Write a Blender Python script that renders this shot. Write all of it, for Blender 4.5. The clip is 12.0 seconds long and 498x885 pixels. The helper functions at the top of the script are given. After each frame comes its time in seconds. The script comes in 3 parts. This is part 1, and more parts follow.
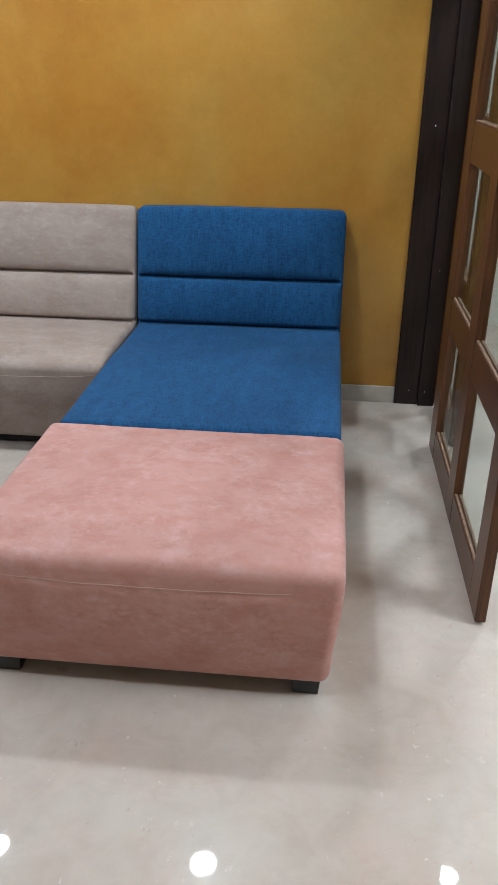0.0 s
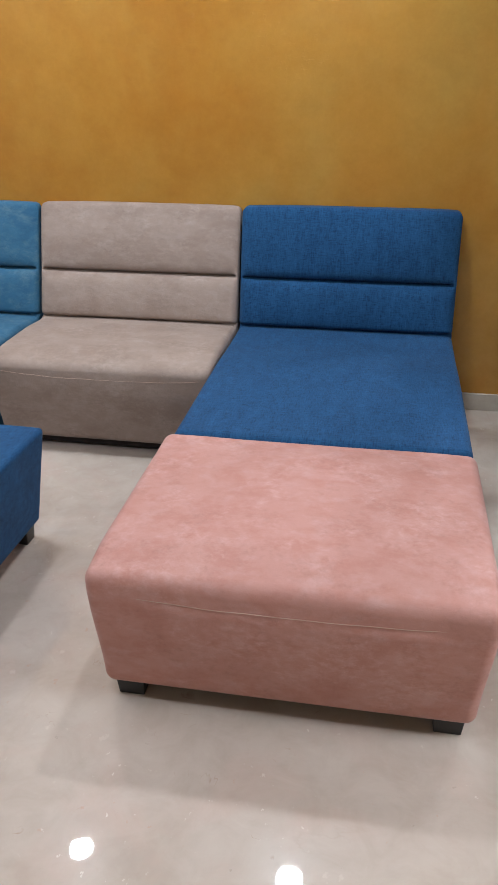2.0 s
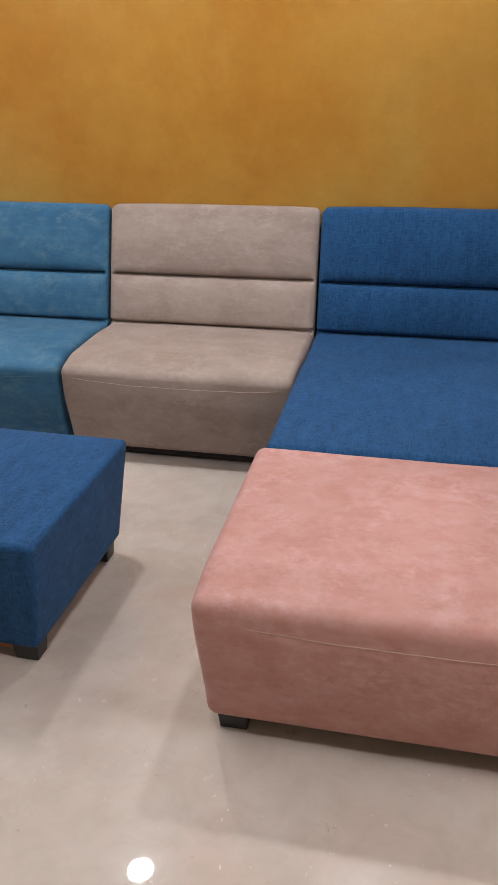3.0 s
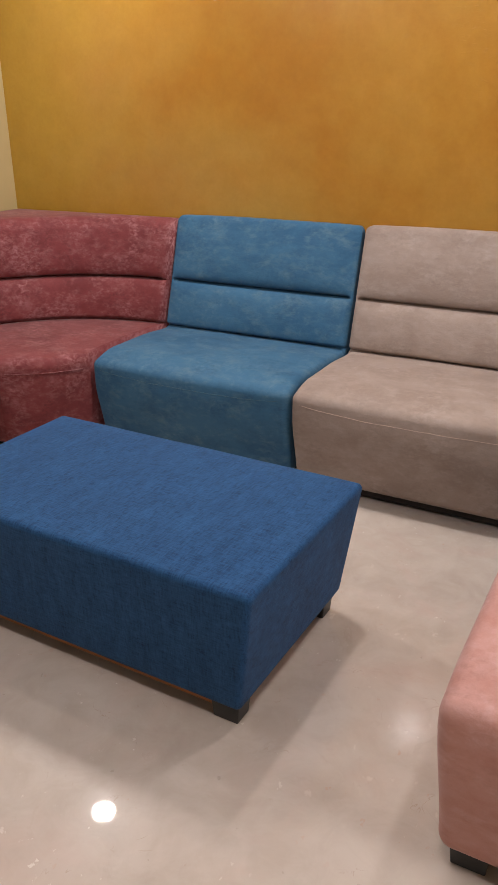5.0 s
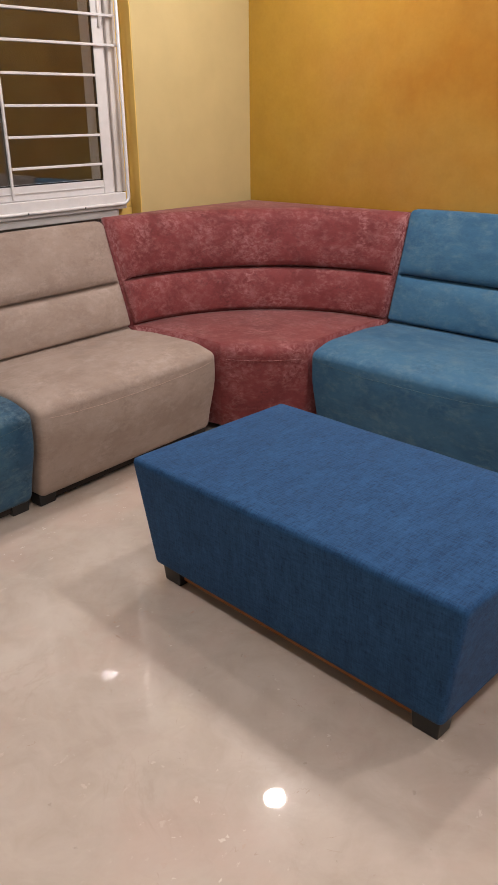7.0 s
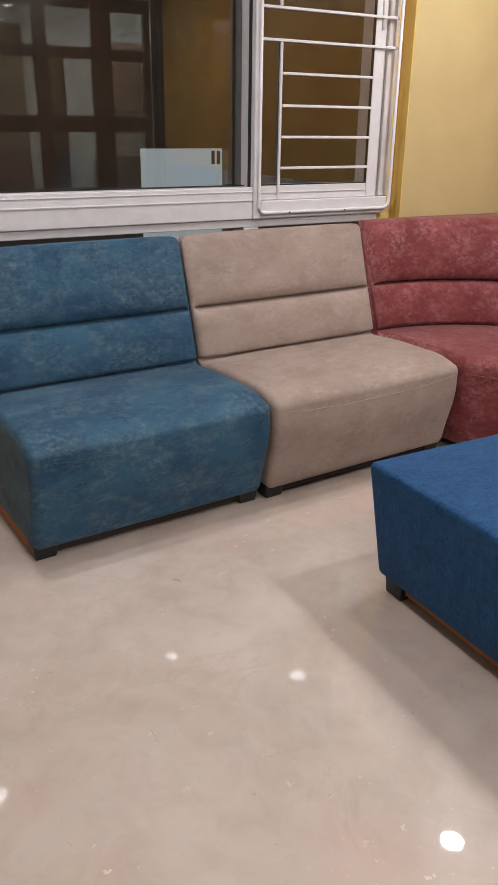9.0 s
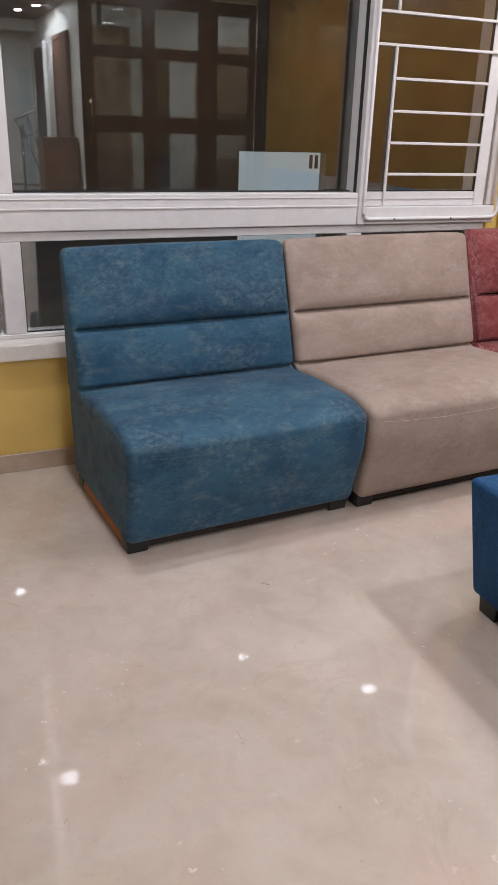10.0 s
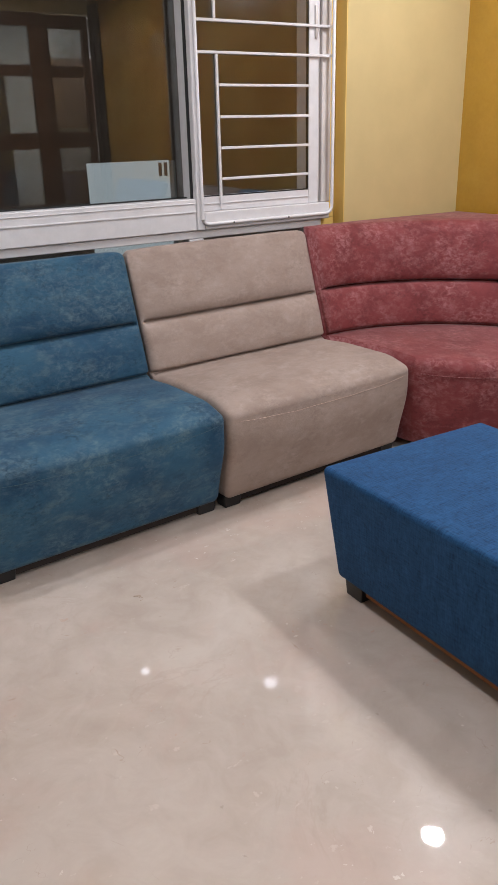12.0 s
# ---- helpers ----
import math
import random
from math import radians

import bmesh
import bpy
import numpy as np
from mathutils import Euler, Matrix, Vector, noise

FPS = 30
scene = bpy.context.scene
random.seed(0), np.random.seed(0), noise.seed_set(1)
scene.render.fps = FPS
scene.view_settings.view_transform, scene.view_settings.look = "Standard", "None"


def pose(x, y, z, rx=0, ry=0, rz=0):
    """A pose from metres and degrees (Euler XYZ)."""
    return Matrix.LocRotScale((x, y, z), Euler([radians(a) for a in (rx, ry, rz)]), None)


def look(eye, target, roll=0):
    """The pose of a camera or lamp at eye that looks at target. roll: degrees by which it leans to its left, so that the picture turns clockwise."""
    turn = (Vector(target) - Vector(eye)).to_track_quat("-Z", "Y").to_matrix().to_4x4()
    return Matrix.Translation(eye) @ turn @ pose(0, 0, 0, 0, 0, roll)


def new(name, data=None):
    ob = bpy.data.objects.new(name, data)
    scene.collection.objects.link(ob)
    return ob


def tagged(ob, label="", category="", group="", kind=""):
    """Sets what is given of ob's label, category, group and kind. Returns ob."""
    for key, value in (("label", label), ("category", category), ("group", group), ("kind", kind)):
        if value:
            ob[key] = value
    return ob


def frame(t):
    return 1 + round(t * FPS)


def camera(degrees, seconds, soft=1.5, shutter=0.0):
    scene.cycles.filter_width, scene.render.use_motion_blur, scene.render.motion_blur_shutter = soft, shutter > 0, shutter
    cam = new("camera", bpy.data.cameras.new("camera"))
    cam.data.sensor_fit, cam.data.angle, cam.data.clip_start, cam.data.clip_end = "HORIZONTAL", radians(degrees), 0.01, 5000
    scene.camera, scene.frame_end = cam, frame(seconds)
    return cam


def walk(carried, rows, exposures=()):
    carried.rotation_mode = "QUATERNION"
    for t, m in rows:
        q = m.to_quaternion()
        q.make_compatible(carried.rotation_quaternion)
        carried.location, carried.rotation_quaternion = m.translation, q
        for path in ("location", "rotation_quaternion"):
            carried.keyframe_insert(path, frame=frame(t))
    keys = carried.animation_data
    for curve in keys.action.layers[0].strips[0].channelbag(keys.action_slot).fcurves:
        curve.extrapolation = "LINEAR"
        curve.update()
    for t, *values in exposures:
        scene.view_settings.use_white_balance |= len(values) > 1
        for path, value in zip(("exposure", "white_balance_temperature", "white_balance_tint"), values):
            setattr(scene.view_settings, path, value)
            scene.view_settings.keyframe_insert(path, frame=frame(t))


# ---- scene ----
cam = camera(35.5, 12.0, soft=1.2)
PATH = [
    (0, (0.255, -0.109, 1.514), (0.077, 1.685, 0.648), 0.6),
    (0.5, (0.258, -0.104, 1.518), (0.073, 1.689, 0.652), 1.0),
    (1, (0.237, -0.05, 1.513), (-0.009, 1.735, 0.645), 0.3),
    (1.5, (0.168, -0.004, 1.517), (-0.132, 1.769, 0.642), -0.3),
    (2, (0.019, -0.003, 1.524), (-0.296, 1.764, 0.642), -0.3),
    (2.5, (-0.095, 0.029, 1.52), (-0.434, 1.791, 0.637), -0.5),
    (4.5, (-0.433, 0.325, 1.362), (-1.166, 2.012, 0.577), -0.8),
    (5, (-0.428, 0.343, 1.374), (-1.307, 1.961, 0.592), -0.3),
    (5.5, (-0.43, 0.342, 1.373), (-1.399, 1.91, 0.596), -1.0),
    (6, (-0.453, 0.334, 1.366), (-1.511, 1.842, 0.587), -1.2),
    (6.5, (-0.479, 0.33, 1.359), (-1.631, 1.765, 0.576), -0.8),
    (7, (-0.505, 0.327, 1.349), (-1.781, 1.653, 0.567), -0.7),
    (9, (-0.599, 0.271, 1.312), (-2.204, 1.193, 0.553), 0.8),
    (9.5, (-0.632, 0.234, 1.31), (-2.303, 1.031, 0.554), 1.8),
    (10, (-0.636, 0.219, 1.312), (-2.33, 0.967, 0.557), 1.8),
    (10.5, (-0.634, 0.216, 1.313), (-2.338, 0.943, 0.56), 1.7),
    (11, (-0.621, 0.226, 1.311), (-2.334, 0.935, 0.561), 1.4),
    (11.5, (-0.601, 0.267, 1.312), (-2.281, 1.06, 0.571), -0.4),
    (12, (-0.576, 0.306, 1.323), (-2.142, 1.304, 0.581), -1.5),
]
EXPOSURES = [(0.0, -0.12, 5400, -4), (1.5, -0.06, 5550, 0), (2.5, -0.11, 5900, 4), (4.5, -0.15, 6450, 10), (7.0, -0.15, 6750, 11), (9.0, -0.09, 6300, 9), (10.5, -0.04, 6050, 8), (12.0, -0.06, 6050, 8)]
walk(cam, [(t, look(eye, target, roll)) for t, eye, target, roll in PATH], EXPOSURES)

# ---- world and light ----
world = bpy.data.worlds.new("night")
world.use_nodes = True
scene.world = world
bg = world.node_tree.nodes["Background"]
bg.inputs["Color"].default_value = (0.034, 0.028, 0.023, 1)
bg.inputs["Strength"].default_value = 3.5

CEIL, CEIL_HALL = 2.50, 2.70
LAMP_COLOUR = (1.0, 0.96, 0.955)
# x, y, radius, watts of each ceiling downlight, known or added
DOWNLIGHTS = [
    (-0.26, 2.75, 0.068, 19.5), (-1.445, 2.73, 0.066, 18.5), (-2.84, 2.94, 0.062, 20),
    (-2.34, 2.22, 0.038, 7), (-0.61, 0.67, 0.072, 9), (-0.72, 0.755, 0.050, 4),
    # the two at y = -1.4 are unseen, added as fill behind the camera
    (-3.05, 0.745, 0.060, 14), (-2.75, 0.625, 0.022, 3), (-2.93, -1.4, 0.07, 4), (-0.6, -1.4, 0.07, 4),
    # (2.4, 1.2), (1.9, 4.0), (4.2, 1.0) are unseen, added to brighten beyond the door
    (1.13, 2.97, 0.055, 7), (2.4, 1.2, 0.5, 15), (1.9, 4.0, 0.05, 34), (5.55, 2.03, 0.05, 30), (4.95, 2.18, 0.05, 30), (4.2, 1.0, 0.05, 26),
]
for lx, ly, lr, watts in DOWNLIGHTS:
    lamp = bpy.data.lights.new("downlight_glow", "AREA")
    lamp.shape, lamp.size, lamp.energy, lamp.color = "DISK", 2 * lr, watts, LAMP_COLOUR
    new("downlight_glow", lamp).matrix_world = pose(lx, ly, (CEIL if lx < 0.9 else CEIL_HALL) - 0.016)


# ---- materials ----
def nodes(name):
    m = bpy.data.materials.new(name)
    m.use_nodes = True
    nt = m.node_tree
    return m, nt, nt.nodes["Principled BSDF"]


def link(nt, a, b):
    nt.links.new(a, b)


def coords(nt, shift=True):
    """Object coordinates in metres, shifted for every object by its own random number."""
    tc = nt.nodes.new("ShaderNodeTexCoord")
    if not shift:
        return tc.outputs["Object"]
    info = nt.nodes.new("ShaderNodeObjectInfo")
    mul = nt.nodes.new("ShaderNodeMath")
    mul.operation = "MULTIPLY"
    mul.inputs[1].default_value = 37.0
    link(nt, info.outputs["Random"], mul.inputs[0])
    add = nt.nodes.new("ShaderNodeVectorMath")
    add.operation = "ADD"
    link(nt, tc.outputs["Object"], add.inputs[0])
    link(nt, mul.outputs[0], add.inputs[1])
    return add.outputs[0]


def noise_tex(nt, vec, scale, detail=4.0, rough=0.55, stretch=None, dist=0.0):
    n = nt.nodes.new("ShaderNodeTexNoise")
    n.inputs["Scale"].default_value = scale
    n.inputs["Detail"].default_value = detail
    n.inputs["Roughness"].default_value = rough
    n.inputs["Distortion"].default_value = dist
    if stretch:
        mp = nt.nodes.new("ShaderNodeMapping")
        mp.inputs["Scale"].default_value = stretch
        link(nt, vec, mp.inputs["Vector"])
        vec = mp.outputs[0]
    link(nt, vec, n.inputs["Vector"])
    return n.outputs["Fac"]


def ramp(nt, fac, stops):
    r = nt.nodes.new("ShaderNodeValToRGB")
    el = r.color_ramp.elements
    while len(el) < len(stops):
        el.new(0.5)
    for e, (p, c) in zip(el, stops):
        e.position = p
        e.color = (*c, 1) if len(c) == 3 else c
    link(nt, fac, r.inputs[0])
    return r.outputs["Color"]


def mix(nt, fac, a, b, mode="MIX"):
    m = nt.nodes.new("ShaderNodeMix")
    m.data_type, m.blend_type = "RGBA", mode
    for sock, v in ((m.inputs["Factor"], fac), (m.inputs["A"], a), (m.inputs["B"], b)):
        if isinstance(v, (int, float)):
            sock.default_value = v
        elif isinstance(v, tuple):
            sock.default_value = (*v, 1)
        else:
            link(nt, v, sock)
    return m.outputs["Result"]


def bump(nt, bsdf, height, strength, dist):
    b = nt.nodes.new("ShaderNodeBump")
    b.inputs["Strength"].default_value = strength
    b.inputs["Distance"].default_value = dist
    link(nt, height, b.inputs["Height"])
    link(nt, b.outputs[0], bsdf.inputs["Normal"])


def math_node(nt, op, a, b=None, c=None):
    n = nt.nodes.new("ShaderNodeMath")
    n.operation = op
    for sock, v in zip(n.inputs, (a, b, c)):
        if v is None:
            continue
        if isinstance(v, (int, float)):
            sock.default_value = v
        else:
            link(nt, v, sock)
    return n.outputs[0]


def remap(nt, value, lo, hi, a=0.0, b=1.0):
    n = nt.nodes.new("ShaderNodeMapRange")
    n.interpolation_type = "SMOOTHSTEP"
    for key, v in (("From Min", lo), ("From Max", hi), ("To Min", a), ("To Max", b)):
        n.inputs[key].default_value = v
    link(nt, value, n.inputs["Value"])
    return n.outputs[0]


def suede(name, dark, mid, light, cloudy=0.6, flecked=0.7, worn=0.5, blotch=5.0, sheen=0.15, nap=0.12, deep_marks=0.4):
    """Napped microfibre: soft brushed clouds, fine flecks gathered in patches, edges rubbed paler."""
    m, nt, b = nodes(name)
    v = coords(nt)
    soft = noise_tex(nt, v, blotch, 5.0, 0.6, stretch=(0.7, 1.0, 1.25), dist=0.3)
    col = mix(nt, remap(nt, soft, 0.34, 0.62, 0.5 - 0.5 * cloudy, 0.5 + 0.5 * cloudy), dark, mid)
    brushed = noise_tex(nt, v, 22.0, 6.0, 0.66, stretch=(0.6, 0.8, 1.2), dist=0.25)
    col = mix(nt, remap(nt, brushed, 0.47, 0.75, 0.0, 0.75 * cloudy), col, light)
    # fine flecks, paler and deeper, each only inside its own patches
    pale = tuple(min(1, c * 1.12 + 0.012) for c in light)
    deep = tuple(c * 0.62 for c in dark)
    fine = noise_tex(nt, v, 60.0, 6.0, 0.68, stretch=(0.7, 0.8, 1.1), dist=0.4)
    for where, shade, lo, hi in ((6.3, pale, 0.38, 0.74), (7.9, deep, 0.40, 0.76)):
        patch = noise_tex(nt, v, where, 5.0, 0.62, dist=0.6)
        marks = fine if shade is pale else noise_tex(nt, v, 75.0, 6.0, 0.68, stretch=(0.7, 0.8, 1.1), dist=0.4)
        amount = math_node(nt, "MULTIPLY", remap(nt, marks, lo, hi), remap(nt, patch, 0.40, 0.68, 0.0, flecked if shade is pale else deep_marks))
        col = mix(nt, amount, col, shade)
    # rubbed edges
    geo = nt.nodes.new("ShaderNodeNewGeometry")
    edge = remap(nt, geo.outputs["Pointiness"], 0.515, 0.60)
    broken = remap(nt, noise_tex(nt, v, 55.0, 6.0, 0.7), 0.44, 0.60)
    long_patch = remap(nt, noise_tex(nt, v, 4.0, 3.0, 0.5), 0.38, 0.60, 0.25, 1.0)
    rub = math_node(nt, "MULTIPLY", math_node(nt, "MULTIPLY", edge, broken), math_node(nt, "MULTIPLY", long_patch, worn))
    col = mix(nt, rub, col, pale)
    grain = noise_tex(nt, v, 300.0, 2.0, 0.6)
    col = mix(nt, nap, col, ramp(nt, grain, [(0.3, (0.4, 0.4, 0.4)), (0.7, (1, 1, 1))]), "MULTIPLY")
    link(nt, col, b.inputs["Base Color"])
    b.inputs["Roughness"].default_value = 0.74
    b.inputs["Specular IOR Level"].default_value = 0.28
    b.inputs["Sheen Weight"].default_value = sheen
    b.inputs["Sheen Roughness"].default_value = 0.4
    wrinkle = noise_tex(nt, v, 8.0, 3.0, 0.5, stretch=(0.5, 1.0, 1.0))
    bump(nt, b, math_node(nt, "MULTIPLY_ADD", wrinkle, 4.0, math_node(nt, "MULTIPLY", fine, 0.6)), 0.45, 0.003)
    return m


def linen(name, dark, light):
    """Coarse woven cloth with slubby threads in two directions."""
    m, nt, b = nodes(name)
    v = coords(nt)
    wx = noise_tex(nt, v, 46.0, 5.0, 0.7, stretch=(5.0, 0.8, 0.8))
    wy = noise_tex(nt, v, 46.0, 5.0, 0.7, stretch=(0.8, 5.0, 5.0))
    add = nt.nodes.new("ShaderNodeMath")
    add.operation = "ADD"
    link(nt, wx, add.inputs[0])
    link(nt, wy, add.inputs[1])
    half = nt.nodes.new("ShaderNodeMath")
    half.operation = "MULTIPLY"
    half.inputs[1].default_value = 0.5
    link(nt, add.outputs[0], half.inputs[0])
    col = ramp(nt, half.outputs[0], [(0.33, dark), (0.5, tuple(a * 0.42 + c * 0.58 for a, c in zip(dark, light))), (0.67, light)])
    slub = noise_tex(nt, v, 11.0, 6.0, 0.7, stretch=(2.6, 0.7, 0.55))
    col = mix(nt, 0.5, col, ramp(nt, slub, [(0.32, (0.45, 0.52, 0.60)), (0.62, (1, 1, 1))]), "MULTIPLY")
    cloud = noise_tex(nt, v, 12.0, 6.0, 0.7)
    col = mix(nt, 0.4, col, ramp(nt, cloud, [(0.32, (0.6, 0.62, 0.66)), (0.66, (1, 1, 1))]), "MULTIPLY")
    link(nt, col, b.inputs["Base Color"])
    b.inputs["Roughness"].default_value = 0.85
    b.inputs["Specular IOR Level"].default_value = 0.2
    b.inputs["Sheen Weight"].default_value = 0.04
    bump(nt, b, half.outputs[0], 0.45, 0.0025)
    return m


# One teal cloth twice: how brightly each unit is lit is in its colour.
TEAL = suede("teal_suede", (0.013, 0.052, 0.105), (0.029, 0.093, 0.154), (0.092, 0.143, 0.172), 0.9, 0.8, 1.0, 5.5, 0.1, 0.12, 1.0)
TEAL_LIT = suede("teal_suede_lit", (0.024, 0.096, 0.188), (0.040, 0.132, 0.236), (0.105, 0.186, 0.245), 0.85, 0.5, 0.8, 6.0, 0.08, 0.12, 0.5)
BEIGE = suede("taupe_suede", (0.270, 0.202, 0.169), (0.337, 0.262, 0.224), (0.392, 0.319, 0.281), 0.75, 0.5, 0.7, 7.0, 0.08, 0.08, 0.35)
RED = suede("crimson_velvet", (0.130, 0.020, 0.022), (0.205, 0.040, 0.042), (0.335, 0.145, 0.148), 0.6, 0.85, 1.0, 6.5, 0.22, 0.12, 0.7)
PINK = suede("salmon_suede", (0.430, 0.196, 0.162), (0.495, 0.268, 0.236), (0.55, 0.352, 0.330), 0.60, 0.55, 0.6, 14.0, 0.16, 0.08, 0.4)
BLUE = linen("blue_linen", (0.0060, 0.029, 0.086), (0.026, 0.106, 0.252))


def plain(name, colour, rough=0.5, metal=0.0, vary=0.12, scale=14.0, bumps=0.0, stretch=None):
    m, nt, b = nodes(name)
    v = coords(nt)
    n = noise_tex(nt, v, scale, 5.0, 0.6, stretch=stretch)
    lo = tuple(c * (1 - vary) for c in colour)
    hi = tuple(min(1, c * (1 + vary)) for c in colour)
    link(nt, ramp(nt, n, [(0.3, lo), (0.7, hi)]), b.inputs["Base Color"])
    r = nt.nodes.new("ShaderNodeMapRange")
    r.inputs["To Min"].default_value, r.inputs["To Max"].default_value = rough * 0.8, min(1, rough * 1.2)
    link(nt, n, r.inputs["Value"])
    link(nt, r.outputs[0], b.inputs["Roughness"])
    b.inputs["Metallic"].default_value = metal
    if bumps:
        bump(nt, b, noise_tex(nt, v, scale * 6, 4.0, 0.6, stretch=stretch), bumps, 0.001)
    return m


def ochre_plaster():
    """Hand-rubbed textured wall paint: orange and yellow clouds, small raised crusts; yellow bounce painted in near the
    window corner.
    """
    m, nt, b = nodes("ochre_plaster")
    v = coords(nt, False)
    cloud = noise_tex(nt, v, 1.3, 4.0, 0.55, dist=0.3)
    col = ramp(nt, cloud, [(0.32, (0.395, 0.172, 0.022)), (0.5, (0.425, 0.215, 0.034)), (0.68, (0.425, 0.248, 0.050))])
    # yellow light bounced off the cream wall, put into the colour towards the corner
    sep = nt.nodes.new("ShaderNodeSeparateXYZ")
    link(nt, v, sep.inputs[0])
    drift = nt.nodes.new("ShaderNodeMath")
    drift.operation = "MULTIPLY_ADD"
    drift.inputs[1].default_value = 1.6
    link(nt, noise_tex(nt, v, 1.7, 4.0, 0.6), drift.inputs[0])
    link(nt, sep.outputs["X"], drift.inputs[2])
    bounce_zone = nt.nodes.new("ShaderNodeMapRange")
    bounce_zone.inputs["From Min"].default_value, bounce_zone.inputs["From Max"].default_value = -2.75, -1.85
    bounce_zone.inputs["To Min"].default_value, bounce_zone.inputs["To Max"].default_value = 0.65, 0.0
    link(nt, drift.outputs[0], bounce_zone.inputs["Value"])
    col = mix(nt, bounce_zone.outputs[0], col, (0.45, 0.272, 0.030))
    mid = noise_tex(nt, v, 11.0, 6.0, 0.65)
    col = mix(nt, 0.4, col, ramp(nt, mid, [(0.3, (0.72, 0.68, 0.60)), (0.7, (1, 1, 1))]), "MULTIPLY")
    fine = noise_tex(nt, v, 60.0, 5.0, 0.6)
    link(nt, mix(nt, 0.10, col, ramp(nt, fine, [(0.35, (0.6, 0.55, 0.5)), (0.65, (1, 1, 1))]), "MULTIPLY"), b.inputs["Base Color"])
    b.inputs["Roughness"].default_value = 0.24
    b.inputs["Specular IOR Level"].default_value = 0.6
    crust = noise_tex(nt, v, 80.0, 4.0, 0.65, stretch=(0.7, 1, 1.4))
    where = noise_tex(nt, v, 3.4, 2.0, 0.5)
    c1 = nt.nodes.new("ShaderNodeMapRange")
    c1.inputs["From Min"].default_value, c1.inputs["From Max"].default_value = 0.60, 0.70
    link(nt, crust, c1.inputs["Value"])
    c2 = nt.nodes.new("ShaderNodeMapRange")
    c2.inputs["From Min"].default_value, c2.inputs["From Max"].default_value = 0.44, 0.60
    link(nt, where, c2.inputs["Value"])
    mul = nt.nodes.new("ShaderNodeMath")
    mul.operation = "MULTIPLY"
    link(nt, c1.outputs[0], mul.inputs[0])
    link(nt, c2.outputs[0], mul.inputs[1])
    add = nt.nodes.new("ShaderNodeMath")
    add.operation = "MULTIPLY_ADD"
    add.inputs[1].default_value = 0.35
    link(nt, mid, add.inputs[0])
    link(nt, mul.outputs[0], add.inputs[2])
    bump(nt, b, add.outputs[0], 0.28, 0.003)
    return m


def marble():
    """Polished beige marble: clouds, faint veins, pale chips and flecks."""
    m, nt, b = nodes("polished_marble")
    v = coords(nt, False)
    cloud = noise_tex(nt, v, 1.9, 6.0, 0.64, dist=0.5)
    col = ramp(nt, cloud, [(0.3, (0.47, 0.395, 0.338)), (0.5, (0.53, 0.455, 0.396)), (0.7, (0.58, 0.508, 0.450))])
    mid = noise_tex(nt, v, 9.0, 6.0, 0.62, dist=0.8)
    col = mix(nt, 0.5, col, ramp(nt, mid, [(0.35, (0.84, 0.80, 0.77)), (0.62, (1, 1, 1))]), "MULTIPLY")
    pink = noise_tex(nt, v, 3.2, 5.0, 0.6, dist=0.4)
    col = mix(nt, ramp(nt, pink, [(0.50, (0, 0, 0)), (0.66, (0.4, 0.4, 0.4))]), col, (0.55, 0.405, 0.345))
    # thin broken veins where a slow noise crosses its middle
    vein = noise_tex(nt, v, 2.3, 6.0, 0.62, dist=0.9)
    line = ramp(nt, vein, [(0.484, (0, 0, 0)), (0.5, (0.2, 0.2, 0.2)), (0.516, (0, 0, 0))])
    broken = ramp(nt, noise_tex(nt, v, 4.1, 3.0, 0.6), [(0.5, (0, 0, 0)), (0.62, (1, 1, 1))])
    col = mix(nt, mix(nt, 1.0, line, broken, "MULTIPLY"), col, (0.40, 0.30, 0.245))
    # pale shell-like chips, singly and in clusters, and short rusty hairlines
    for scale, lo, hi, amount, tint in ((46.0, 0.655, 0.70, 0.75, (0.72, 0.66, 0.60)), (21.0, 0.64, 0.70, 0.45, (0.66, 0.58, 0.52)), (30.0, 0.66, 0.70, 0.5, (0.52, 0.33, 0.25))):
        chip = noise_tex(nt, v, scale, 4.0, 0.62, stretch=(1.0, 0.7, 1.0), dist=0.2)
        sparse = remap(nt, noise_tex(nt, v, scale * 0.06 + 0.4, 3.0, 0.5), 0.46, 0.60, 0.0, amount)
        col = mix(nt, math_node(nt, "MULTIPLY", remap(nt, chip, lo, hi), sparse), col, tint)
    hair = noise_tex(nt, v, 6.5, 3.0, 0.55, dist=1.6)
    thin = ramp(nt, hair, [(0.494, (0, 0, 0)), (0.5, (0.6, 0.6, 0.6)), (0.506, (0, 0, 0))])
    some = ramp(nt, noise_tex(nt, v, 9.0, 3.0, 0.6), [(0.60, (0, 0, 0)), (0.68, (1, 1, 1))])
    col = mix(nt, mix(nt, 1.0, thin, some, "MULTIPLY"), col, (0.34, 0.22, 0.16))
    spot = noise_tex(nt, v, 40.0, 3.0, 0.5)
    col = mix(nt, ramp(nt, spot, [(0.73, (0, 0, 0)), (0.76, (0.3, 0.3, 0.3))]), col, (0.26, 0.21, 0.18))
    link(nt, col, b.inputs["Base Color"])
    r = nt.nodes.new("ShaderNodeMapRange")
    r.inputs["From Min"].default_value, r.inputs["From Max"].default_value = 0.3, 0.7
    r.inputs["To Min"].default_value, r.inputs["To Max"].default_value = 0.012, 0.03
    link(nt, mid, r.inputs["Value"])
    link(nt, r.outputs[0], b.inputs["Roughness"])
    b.inputs["IOR"].default_value = 1.52
    b.inputs["Coat Weight"].default_value = 0.10
    b.inputs["Coat Roughness"].default_value = 0.2
